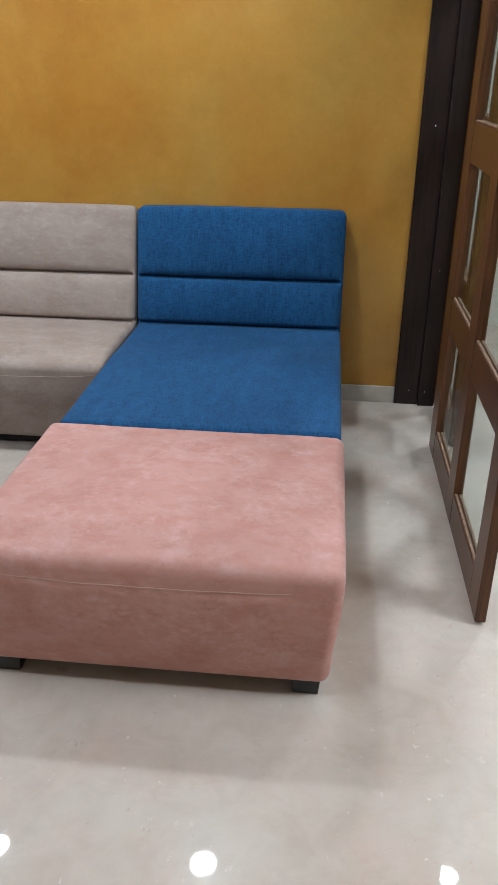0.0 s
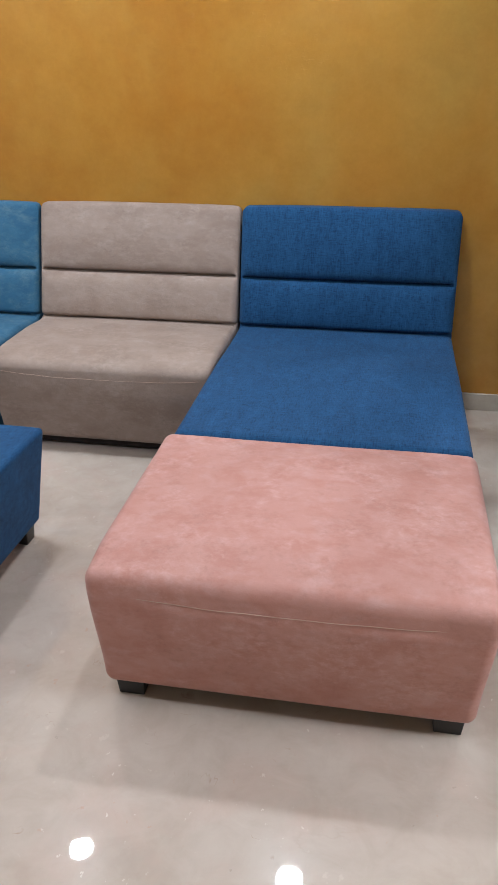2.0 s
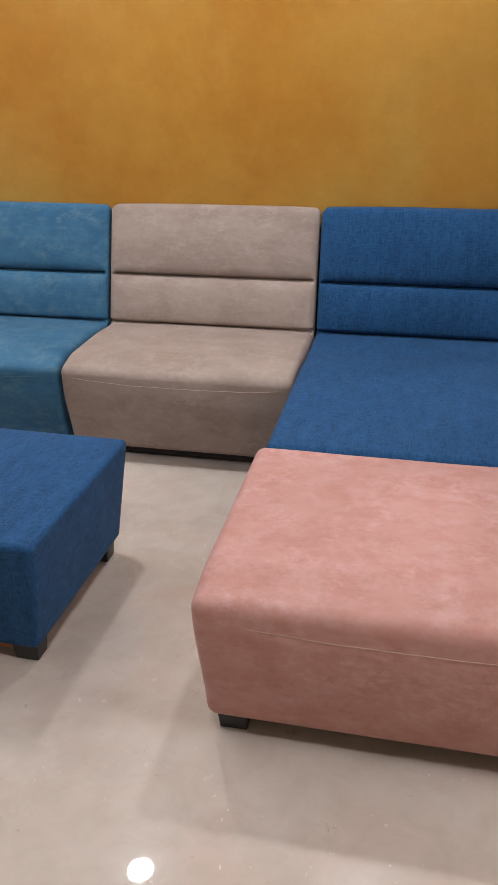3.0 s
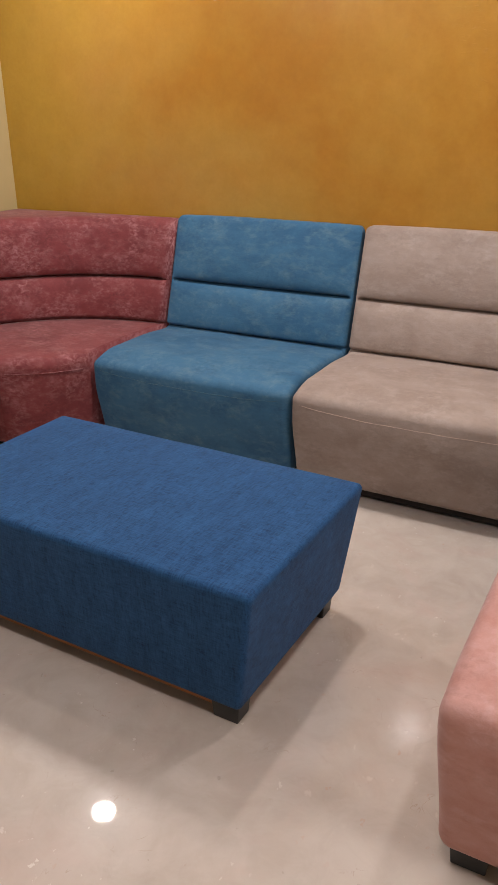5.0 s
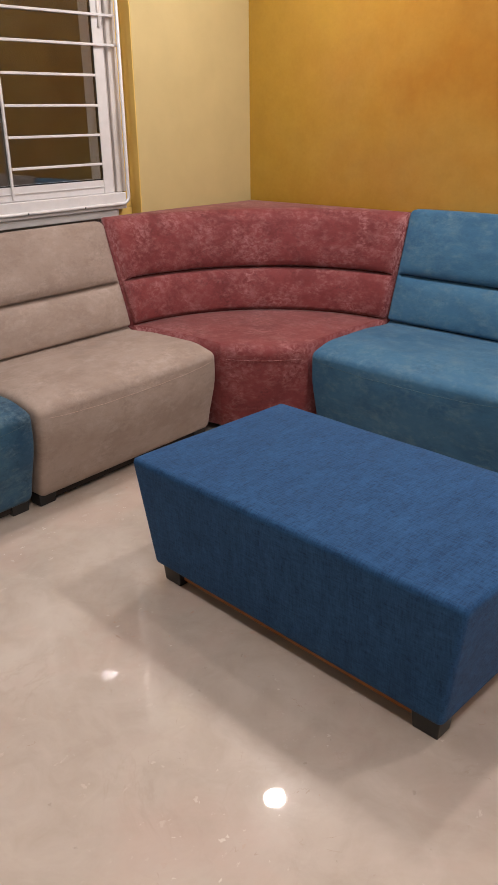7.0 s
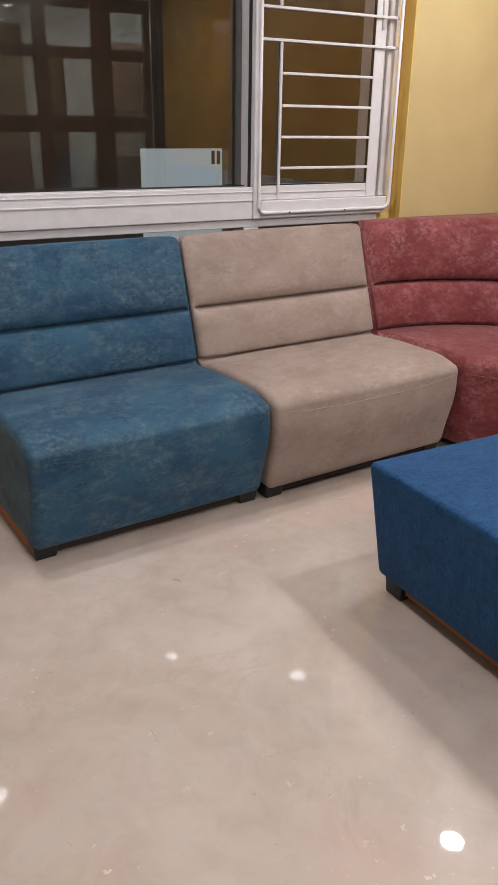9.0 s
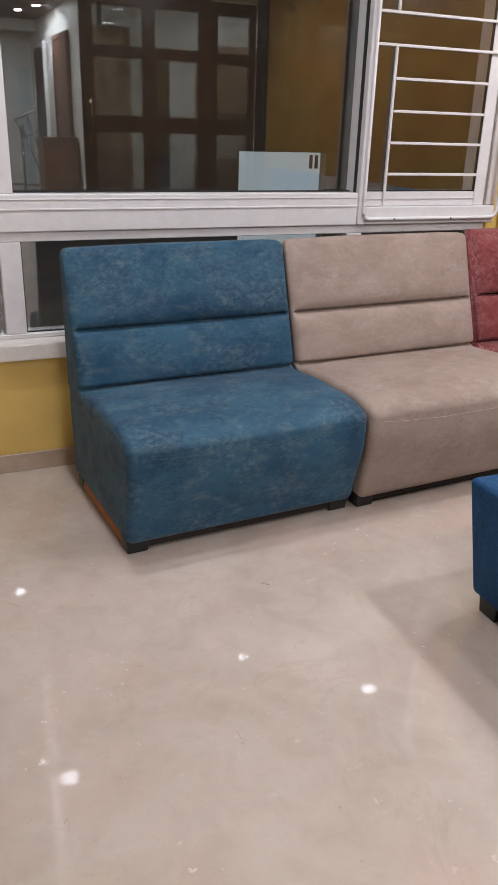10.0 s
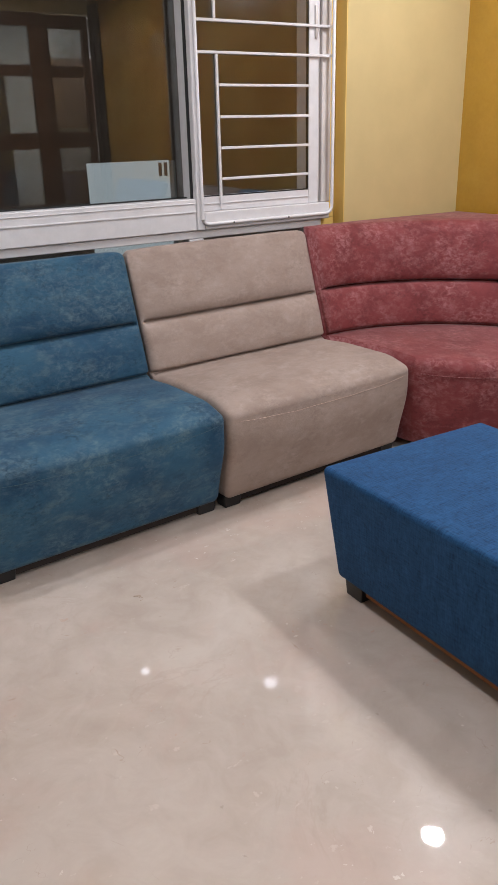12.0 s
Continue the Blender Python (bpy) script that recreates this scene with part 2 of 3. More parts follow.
    bump(nt, b, noise_tex(nt, v, 1.2, 1.0, 0.5), 0.006, 0.003)
    return m


def wood(name, dark, light, rough=0.35):
    m, nt, b = nodes(name)
    v = coords(nt)
    g = noise_tex(nt, v, 9.0, 6.0, 0.62, stretch=(9.0, 9.0, 0.55), dist=0.5)
    link(nt, ramp(nt, g, [(0.32, dark), (0.68, light)]), b.inputs["Base Color"])
    b.inputs["Roughness"].default_value = rough
    b.inputs["Specular IOR Level"].default_value = 0.35
    bump(nt, b, g, 0.12, 0.001)
    return m


def glass(name, gloss, tint):
    m = bpy.data.materials.new(name)
    m.use_nodes = True
    nt = m.node_tree
    nt.nodes.clear()
    out = nt.nodes.new("ShaderNodeOutputMaterial")
    tr = nt.nodes.new("ShaderNodeBsdfTransparent")
    tr.inputs["Color"].default_value = (*tint, 1)
    gl = nt.nodes.new("ShaderNodeBsdfGlossy")
    gl.inputs["Roughness"].default_value = 0.0
    gl.inputs["Color"].default_value = (0.92, 0.97, 1.0, 1)
    mx = nt.nodes.new("ShaderNodeMixShader")
    mx.inputs[0].default_value = gloss
    link(nt, tr.outputs[0], mx.inputs[1])
    link(nt, gl.outputs[0], mx.inputs[2])
    link(nt, mx.outputs[0], out.inputs["Surface"])
    return m


def glow(name, colour, strength):
    m, nt, b = nodes(name)
    b.inputs["Base Color"].default_value = (0.9, 0.9, 0.88, 1)
    b.inputs["Emission Color"].default_value = (*colour, 1)
    b.inputs["Emission Strength"].default_value = strength
    return m


OCHRE = ochre_plaster()
CREAM = plain("cream_wall_paint", (0.535, 0.42, 0.203), 0.6, 0, 0.05, 5.0, 0.15)
YELLOW = plain("yellow_wall_paint", (0.70, 0.485, 0.140), 0.6, 0, 0.06, 5.0, 0.15)
WHITE_WALL = plain("white_wall_paint", (0.74, 0.72, 0.68), 0.6, 0, 0.04, 4.0, 0.1)
CEILING_PAINT = plain("ceiling_paint", (0.80, 0.78, 0.74), 0.7, 0, 0.03, 4.0, 0.1)
FLOOR_MARBLE = marble()
SKIRT = plain("grey_stone_skirting", (0.42, 0.37, 0.31), 0.25, 0, 0.15, 9.0)
SKIRT_BROWN = plain("beige_stone_skirting", (0.42, 0.31, 0.23), 0.25, 0, 0.15, 9.0)
SILL_STONE = plain("white_sill_stone", (0.76, 0.71, 0.68), 0.3, 0, 0.07, 20.0)
ALU = plain("white_powder_coat", (0.68, 0.665, 0.68), 0.35, 0, 0.05, 22.0, 0.05)
ALU_DIRTY = plain("dusty_white_powder_coat", (0.56, 0.52, 0.50), 0.5, 0, 0.22, 9.0, 0.1, (1, 1, 0.3))
GASKET = plain("black_rubber", (0.015, 0.015, 0.016), 0.6)
JAMB_WOOD = wood("near_black_wood", (0.007, 0.0034, 0.0026), (0.022, 0.011, 0.0085), 0.38)
DOOR_WOOD = wood("brown_polished_teak", (0.050, 0.018, 0.0068), (0.108, 0.040, 0.0145), 0.33)
BEAD_WOOD = wood("worn_pale_wood", (0.11, 0.055, 0.03), (0.24, 0.15, 0.10), 0.5)
FOOT = plain("black_plastic", (0.012, 0.012, 0.013), 0.4, 0, 0.2)
LINING = plain("raw_orange_brown_plywood", (0.33, 0.12, 0.038), 0.7)
RAIL_DARK = plain("dark_base_board", (0.019, 0.0105, 0.0075), 0.7)
GLASS_WIN = glass("tinted_window_glass", 0.115, (0.82, 0.83, 0.83))
GLASS_DOOR = glass("door_glass", 0.10, (0.85, 0.88, 0.87))
STEEL = plain("brushed_steel", (0.55, 0.55, 0.56), 0.22, 1.0, 0.08)
BRASS = plain("antique_brass", (0.30, 0.22, 0.12), 0.3, 1.0, 0.25, 60.0)
ACRYLIC = plain("frosted_blue_white_acrylic", (0.60, 0.70, 0.74), 0.35, 0, 0.06, 8.0)
# The sheet's brightness is emission, in place of an unknown light on the sign.
SIGN_EMISSIVE = glow("emissive_frosted_sheet", (0.72, 0.83, 0.87), 0.50)
INK = plain("purple_grey_ink", (0.12, 0.10, 0.16), 0.6)
DIFFUSER = glow("lit_diffuser", LAMP_COLOUR, 25.0)
TRIM_WHITE = plain("white_lamp_trim", (0.78, 0.77, 0.75), 0.4)
PANEL_BROWN = wood("brown_laminate", (0.17, 0.10, 0.07), (0.25, 0.15, 0.105), 0.35)
DARK_DOOR = plain("dark_flush_door", (0.06, 0.04, 0.03), 0.4, 0, 0.15, 5.0)
DARK_CEILING = wood("dark_brown_ceiling_sheet", (0.10, 0.07, 0.05), (0.17, 0.12, 0.09), 0.5)
PALE_BLUE = plain("pale_blue_grey_paint", (0.55, 0.64, 0.68), 0.35, 0, 0.06, 3.0)
NIGHT = plain("night_wall_outside", (0.30, 0.27, 0.24), 0.8, 0, 0.2, 2.0)
THREAD = plain("pale_thread", (0.46, 0.33, 0.27), 0.7)
THREAD_BLUE = plain("grey_blue_thread", (0.03, 0.075, 0.105), 0.7)


# ---- mesh helpers ----
def obj(name, bm, material, smooth=True):
    me = bpy.data.meshes.new(name)
    bm.normal_update()
    bm.to_mesh(me)
    bm.free()
    me.materials.append(material)
    for p in me.polygons:
        p.use_smooth = smooth
    return new(name, me)


def part(name, bm, material, parent, label="", smooth=True):
    ob = obj(name, bm, material, smooth)
    ob.parent = parent
    if label:
        ob["label"] = label
    return ob


def thing(name, m, label, category, group=""):
    e = new(name)
    e.matrix_world = m
    return tagged(e, label, category, group)


def box(lo, hi, bev=0.0, seg=2, bm=None):
    bm = bm or bmesh.new()
    made = bmesh.ops.create_cube(bm, size=1.0)["verts"]
    size = [b - a for a, b in zip(lo, hi)]
    mid = [(a + b) / 2 for a, b in zip(lo, hi)]
    for v in made:
        v.co = Vector([c * s + o for c, s, o in zip(v.co, size, mid)])
    if bev:
        edges = list({e for v in made for e in v.link_edges})
        bmesh.ops.bevel(bm, geom=edges, offset=bev, segments=seg, profile=0.6, affect="EDGES")
    return bm


def soft_box(lo, hi, r, n=(14, 14, 10), warp=None):
    """A box with round edges and a fine skin, which warp(point) may bend."""
    lo, hi = Vector(lo), Vector(hi)
    axes = []
    for a in range(3):
        flat = np.linspace(lo[a] + r, hi[a] - r, n[a] + 1)
        edge = [0.0, 0.12, 0.3, 0.55, 0.8]
        axes.append([lo[a] + r * e for e in edge] + list(flat) + [hi[a] - r * e for e in reversed(edge)])
    bm = bmesh.new()
    seen = {}

    def vert(p):
        inner = Vector([min(max(p[a], lo[a] + r), hi[a] - r) for a in range(3)])
        d = p - inner
        if d.length > 1e-9:
            p = inner + d.normalized() * r
        key = (round(p.x, 5), round(p.y, 5), round(p.z, 5))
        if key not in seen:
            seen[key] = bm.verts.new(warp(p) if warp else p)
        return seen[key]

    for a in range(3):
        u, w = (a + 1) % 3, (a + 2) % 3
        for side, fix in ((0, lo[a]), (1, hi[a])):
            for i in range(len(axes[u]) - 1):
                for j in range(len(axes[w]) - 1):
                    quad = []
                    for du, dw in ((0, 0), (1, 0), (1, 1), (0, 1)):
                        p = Vector((0, 0, 0))
                        p[a], p[u], p[w] = fix, axes[u][i + du], axes[w][j + dw]
                        q = vert(p)
                        if q not in quad:
                            quad.append(q)
                    if len(quad) > 2:
                        try:
                            bm.faces.new(quad if side else quad[::-1])
                        except ValueError:
                            pass
    return bm


def tube(points, radius, sides=6):
    """A thin round rod along points."""
    bm = bmesh.new()
    pts = [Vector(p) for p in points]
    rings = []
    for i, p in enumerate(pts):
        d = (pts[min(i + 1, len(pts) - 1)] - pts[max(i - 1, 0)]).normalized()
        a = d.orthogonal().normalized() if abs(d.z) > 0.9 else d.cross(Vector((0, 0, 1))).normalized()
        b = d.cross(a)
        rings.append([bm.verts.new(p + radius * (math.cos(t) * a + math.sin(t) * b)) for t in (2 * math.pi * k / sides for k in range(sides))])
    for r0, r1 in zip(rings, rings[1:]):
        for k in range(sides):
            bm.faces.new((r0[k], r0[(k + 1) % sides], r1[(k + 1) % sides], r1[k]))
    bm.faces.new(rings[0][::-1])
    bm.faces.new(rings[-1])
    bmesh.ops.recalc_face_normals(bm, faces=bm.faces)
    return bm


def disc(x, y, z, r, h, sides=32):
    bm = bmesh.new()
    bmesh.ops.create_cone(bm, cap_ends=True, segments=sides, radius1=r, radius2=r, depth=h, matrix=Matrix.Translation((x, y, z)))
    return bm


def setting(name, bm, material, label, category="", smooth=False):
    return tagged(obj(name, bm, material, smooth), label, category or name.split("_")[0], "", "structure")


# ---- the room ----
WALL_Y, WALL_X = 3.59, -3.61      # faces of the ochre wall and of the window wall
OPEN_Y0, OPEN_Y1, SILL_Z, HEAD_Z = -1.6, 2.822, 0.46, 2.35
DOOR_X = 0.82                     # face of the wall with the glazed door
HALL_X = 7.4

setting("floor", box((-3.9, -2.7, -0.12), (HALL_X + 0.1, 5.2, 0.0)), FLOOR_MARBLE, "polished beige marble floor with pale flecks and glossy reflections")
setting("ceiling_room", box((-3.9, -2.7, CEIL), (DOOR_X + 0.009, WALL_Y + 0.18, CEIL + 0.12)), CEILING_PAINT, "plain white painted ceiling with recessed downlights", "ceiling")
setting("ceiling_beyond", box((DOOR_X + 0.009, -2.7, CEIL_HALL), (HALL_X + 0.1, 5.2, CEIL_HALL + 0.12)), CEILING_PAINT, "plain white ceiling beyond the glazed door", "ceiling")
setting("wall_north", box((-3.9, WALL_Y, 0), (0.84, WALL_Y + 0.18, CEIL)), OCHRE, "ochre orange textured plaster feature wall", "wall")

wb = box((WALL_X - 0.25, OPEN_Y1, 0), (WALL_X, WALL_Y, CEIL))
setting("wall_west_pier", wb, CREAM, "pale cream yellow painted wall pier beside the window", "wall")
wb = box((WALL_X - 0.25, -2.6, 0), (WALL_X, OPEN_Y1, SILL_Z))
setting("wall_west_below", wb, YELLOW, "yellow painted wall below the window sill", "wall")
wb = box((WALL_X - 0.25, -2.6, HEAD_Z), (WALL_X, OPEN_Y1, CEIL))
box((WALL_X - 0.25, -2.6, SILL_Z), (WALL_X, OPEN_Y0, HEAD_Z), bm=wb)
setting("wall_west_above", wb, CREAM, "cream painted wall above the window", "wall")
setting("window_reveal", box((WALL_X - 0.12, OPEN_Y1 - 0.006, SILL_Z), (WALL_X - 0.001, OPEN_Y1 + 0.003, HEAD_Z)), YELLOW, "darker yellow painted window reveal", "trim")
setting("wall_south", box((-3.9, -2.7, 0), (HALL_X + 0.1, -2.6, CEIL_HALL)), CREAM, "plain cream painted wall", "wall")
setting("wall_east", box((DOOR_X, -2.6, 0), (DOOR_X + 0.15, 0.62, CEIL_HALL)), CREAM, "plain cream wall beside the door opening", "wall")
setting("lintel", box((DOOR_X + 0.01, 0.62, 2.38), (DOOR_X + 0.14, WALL_Y, CEIL_HALL)), CREAM, "cream painted wall over the glazed door", "wall")

setting("window_reveal_low", box((WALL_X - 0.22, 2.717, 0.527), (WALL_X - 0.075, OPEN_Y1 - 0.007, 0.925)), YELLOW, "yellow painted masonry beside the low window lights", "trim")
setting("window_reveal_high", box((WALL_X - 0.22, 2.778, 0.926), (WALL_X - 0.075, OPEN_Y1 - 0.007, HEAD_Z)), YELLOW, "yellow painted masonry beside the window", "trim")
setting("baseboard", box((WALL_X, WALL_Y - 0.012, 0), (0.62, WALL_Y, 0.085), 0.002, 1), SKIRT, "pale grey stone skirting along the ochre wall", "baseboard")
setting("baseboard_west", box((WALL_X, -2.6, 0), (WALL_X + 0.012, WALL_Y - 0.013, 0.075), 0.002, 1), SKIRT_BROWN, "beige stone skirting below the window wall", "baseboard")
setting("window_ledge", box((WALL_X - 0.10, -2.0, SILL_Z), (WALL_X + 0.034, OPEN_Y1 - 0.008, 0.526), 0.008, 2), SILL_STONE, "white stone ledge under the window", "window ledge")

# ---- the window: low fixed lights, sliding lights above, and a grille ----
FX = -3.655                        # front of the window frames


def window():
    w = tagged(new("window_1"), "white aluminium window with dark tinted panes at night", "window", "", "structure")
    f = lambda y0, y1, z0, z1, x0=FX, x1=FX - 0.10, bev=0.003, mat=ALU, name="frame_bar": part(name, box((x1, y0, z0), (x0, y1, z1), bev, 1), mat, w, smooth=False)
    # low lights
    f(-1.6, 2.715, 0.5265, 0.5445)
    f(-1.6, 2.715, 0.890, 0.925)
    for y0, y1 in ((-0.62, -0.55), (0.530, 0.607), (1.985, 2.06), (2.655, 2.715)):
        f(y0, y1, 0.545, 0.889)
    # sliding track and sash bottom rails
    f(-1.6, 2.0215, 0.926, 1.058, FX + 0.012)
    f(-1.6, 2.0215, 1.002, 1.008, FX + 0.016, FX + 0.012, 0.001, ALU, "track_rib")
    f(-1.6, 2.0215, 1.038, 1.042, FX + 0.015, FX + 0.012, 0.001, ALU, "track_rib")
    f(2.06, 2.752, 0.926, 1.0, FX + 0.016)
    f(2.062, 2.641, 1.001, 1.062, FX - 0.004, FX - 0.10)
    f(2.062, 2.641, 1.031, 1.035, FX, FX - 0.004, 0.001, ALU, "track_rib")
    # uprights
    f(0.541, 0.594, 1.059, HEAD_Z, FX + 0.006)
    f(-0.62, -0.56, 1.059, HEAD_Z, FX + 0.006)
    f(2.022, 2.058, 0.927, HEAD_Z, FX + 0.02)
    f(2.642, 2.697, 1.001, HEAD_Z, FX - 0.004)
    f(2.698, 2.722, 1.001, HEAD_Z, FX - 0.028, FX - 0.10, 0.003, ALU_DIRTY)
    f(2.723, 2.776, 1.001, HEAD_Z, FX - 0.012, FX - 0.10, 0.003, ALU_DIRTY)
    f(-1.6, 2.776, HEAD_Z - 0.06, HEAD_Z - 0.001, FX - 0.001)
    part("sash_latch", box((FX - 0.004, 2.672, 1.70), (FX + 0.004, 2.686, 1.83), 0.002, 1), ALU_DIRTY, w, "grey sliding latch")
    # thin dark gaps, and the panes on their two tracks
    for y0, y1, z0, z1, x in ((0.595, 2.012, 1.059, 1.064, FX - 0.05), (0.595, 0.600, 1.065, 2.28, FX - 0.06), (2.013, 2.0215, 1.059, 2.28, FX - 0.010),
                              (2.06, 2.641, 1.063, 1.067, FX - 0.006), (2.636, 2.641, 1.068, 2.28, FX - 0.006), (2.059, 2.063, 1.068, 2.28, FX - 0.006),
                              (0.608, 1.984, 0.545, 0.548, FX - 0.02), (0.608, 0.612, 0.549, 0.888, FX - 0.02)):
        part("gasket", box((x - 0.012, y0, z0), (x, y1, z1)), GASKET, w, smooth=False)
    deep, near = FX - 0.086, FX - 0.036
    for y0, y1, z0, z1, x in ((0.59, 2.016, 1.056, 2.30, deep), (2.055, 2.648, 1.05, 2.30, FX - 0.006), (-0.57, 0.545, 1.056, 2.30, near), (-1.6, -0.61, 1.056, 2.30, deep),
                              (0.60, 1.99, 0.540, 0.896, near), (2.055, 2.66, 0.540, 0.902, near), (-0.555, 0.535, 0.540, 0.902, near), (-1.6, -0.615, 0.540, 0.902, near)):
        pane = part("pane", box((x - 0.005, y0, z0), (x, y1, z1)), GLASS_WIN, w, "dark tinted reflecting glass", False)
        pane.visible_shadow = False
    return w


window()


def grille():
    g = thing("window_grille", pose(0, 0, 0), "white painted steel bar grille over the sliding window", "window grille")
    gx, bx, s = FX + 0.024, FX + 0.002, 0.0055

    def bar(y0, z0, y1, z1):
        return part("bar", box((bx - s, min(y0, y1) - s, min(z0, z1) - s), (bx + s, max(y0, y1) + s, max(z0, z1) + s), 0.0015, 1), ALU, g, smooth=False)

    for z in (1.134, 1.260, 1.384, 1.508):
        bar(2.168, z, 2.628, z)
    for z in (1.631, 1.749, 2.10):
        bar(2.050, z, 2.758, z)
    bar(2.155, 1.015, 2.155, 1.620)
    bar(2.150, 1.761, 2.150, 2.09)
    rim = [(gx, 2.760, 2.30), (gx, 2.760, 1.03)] + [(gx, 2.725 + 0.035 * math.cos(a), 0.985 - 0.035 * math.sin(a)) for a in np.linspace(0, math.pi / 2, 7)]
    rim += [(gx, 2.10, 0.95)] + [(gx, 2.075 - 0.03 * math.sin(a), 0.98 - 0.03 * math.cos(a)) for a in np.linspace(0, math.pi / 2, 7)] + [(gx, 2.045, 2.30)]
    part("rim", tube(rim, 0.008, 8), ALU, g)
    for y in (2.2, 2.5):
        part("screw", disc(0, 0, 0, 0.004, 0.002, 10), GASKET, g).matrix_local = pose(gx + 0.009, y, 0.95, 0, 90, 0)


grille()


def number_sign():
    """A pale house sign across the yard, bright by emission; its number is kept as two bars."""
    b = thing("number_sign", pose(-9.0, 3.69, 0), "pale blue frosted sign board across the dark yard, brightened by emission", "sign")
    part("front_sheet", box((-0.01, 0.0, 0.02), (0.0, 1.0, 1.045), 0.003, 1), SIGN_EMISSIVE, b, "frosted pale blue sheet", False)
    wing = part("side_sheet", box((-0.01, 0.0, 0.02), (0.0, 0.17, 1.035), 0.003, 1), ACRYLIC, b, smooth=False)
    wing.matrix_local = pose(0.0, 1.001, 0, 0, 0, 38)
    part("number_bar", box((0.001, 0.86, 0.875), (0.006, 0.90, 1.02)), INK, b, "dark grey bar", False)
    part("number_bar", box((0.001, 0.93, 0.875), (0.006, 0.97, 1.02)), INK, b, "dark grey bar", False)
    for y in (0.12, 0.88):
        part("post", box((-0.06, y - 0.03, -0.1), (-0.011, y + 0.03, 0.9), 0.004, 1), ALU_DIRTY, b, smooth=False)


number_sign()
setting("backdrop_night", box((-12.2, -9.0, -0.1), (-12.0, 14.0, 4.5)), NIGHT, "dark boundary wall outside at night", "backdrop")
setting("ground_outside", box((-12.2, -9.0, -0.16), (-3.9, 14.0, -0.1)), NIGHT, "dark paved ground outside the window", "ground")

# ---- the glazed door and what lies beyond ----
LEAF_ROWS = [(0.135, 0.585), (0.712, 1.215), (1.353, 1.838), (1.930, 2.25)]


def glazed_panel(t, length, cols, rows, height, depth, mat):
    """Stiles, rails and panes of a glazed panel along local x from 0 to length."""
    xs = [0.0] + [v for c in cols for v in c] + [length]
    for i in range(0, len(xs), 2):
        part("stile", box((xs[i], -depth, 0.012), (xs[i + 1], 0, height), 0.004, 2), mat, t, smooth=False)
    for c0, c1 in cols:
        zs = [0.012] + [v for r in rows for v in r] + [height]
        for i in range(0, len(zs), 2):
            part("rail", box((c0 + 0.0005, -depth + 0.001, zs[i]), (c1 - 0.0005, -0.001, zs[i + 1]), 0.003, 2), mat, t, smooth=False)
        for r0, r1 in rows:
            p = part("pane", box((c0 - 0.004, -depth / 2 - 0.003, r0 - 0.004), (c1 + 0.004, -depth / 2 + 0.002, r1 + 0.004)), GLASS_DOOR, t, "clear glass pane", False)
            p.visible_shadow = False
            for y0, y1 in ((-depth + 0.004, -depth / 2 - 0.0035), (-depth / 2 + 0.0025, -0.004)):
                part("glazing_bead", box((c0, y0, r0), (c1, y1, r0 + 0.007), 0.002, 1), BEAD_WOOD, t, "worn brown wooden bead", False)


leaf = thing("glazed_door", pose(0.752, 1.838, 0, 0, 0, 90.4), "brown polished wooden door leaf with clear glass panes, standing open", "door")
glazed_panel(leaf, 1.235, [(0.115, 0.565), (0.685, 1.10)], LEAF_ROWS, 2.36, 0.034, DOOR_WOOD)
part("handle_plate", box((0.040, 0.0005, 1.12), (0.088, 0.006, 1.50), 0.005, 2), BRASS, leaf, "antique brass handle plate")
part("pull_handle", tube([(0.064, 0.005, 1.17), (0.064, 0.04, 1.21), (0.064, 0.047, 1.31), (0.064, 0.04, 1.41), (0.064, 0.005, 1.45)], 0.010, 8), BRASS, leaf, "curved brass pull")

side = tagged(new("door_1"), "dark wooden door frame with a narrow glazed side light", "door frame", "", "structure")
side.matrix_world = pose(DOOR_X + 0.01, 3.09, 0, 0, 0, 90)
glazed_panel(side, 0.46, [(0.07, 0.40)], LEAF_ROWS, 2.36, 0.05, DOOR_WOOD)

jamb = tagged(new("trim_jamb"), "near-black polished wooden door jamb on the ochre wall", "door jamb", "", "structure")
part("face_board", box((0.62, WALL_Y - 0.02, 0), (0.735, WALL_Y, 2.45), 0.003, 2), JAMB_WOOD, jamb, smooth=False)
part("rebate_board", box((0.7352, WALL_Y - 0.035, 0), (0.815, WALL_Y, 2.45), 0.003, 2), JAMB_WOOD, jamb, smooth=False)
for sx, sz in ((0.69, 0.075), (0.685, 1.30), (0.765, 0.075), (0.77, 0.68)):
    part("screw_head", disc(0, 0, 0, 0.004, 0.002, 10), STEEL, jamb).matrix_local = pose(sx, WALL_Y - (0.021 if sx < 0.735 else 0.036), sz, 90, 0, 0)

# hall behind the glazed door, seen mirrored in the panes
setting("wall_hall_north", box((3.2, 2.45, 0), (HALL_X, 2.57, CEIL_HALL)), WHITE_WALL, "white painted hall wall", "wall")
setting("wall_hall_east", box((HALL_X, -2.6, 0), (HALL_X + 0.1, 2.45, CEIL_HALL)), WHITE_WALL, "white painted end wall of the hall", "wall")
setting("wall_hall_back", box((0.84, 5.0, 0), (3.2, 5.1, CEIL_HALL)), WHITE_WALL, "white painted wall of the side room", "wall")
setting("wall_hall_side", box((3.08, 2.62, 0), (3.2, 5.0, CEIL_HALL)), WHITE_WALL, "white painted side wall beyond the glazed door", "wall")


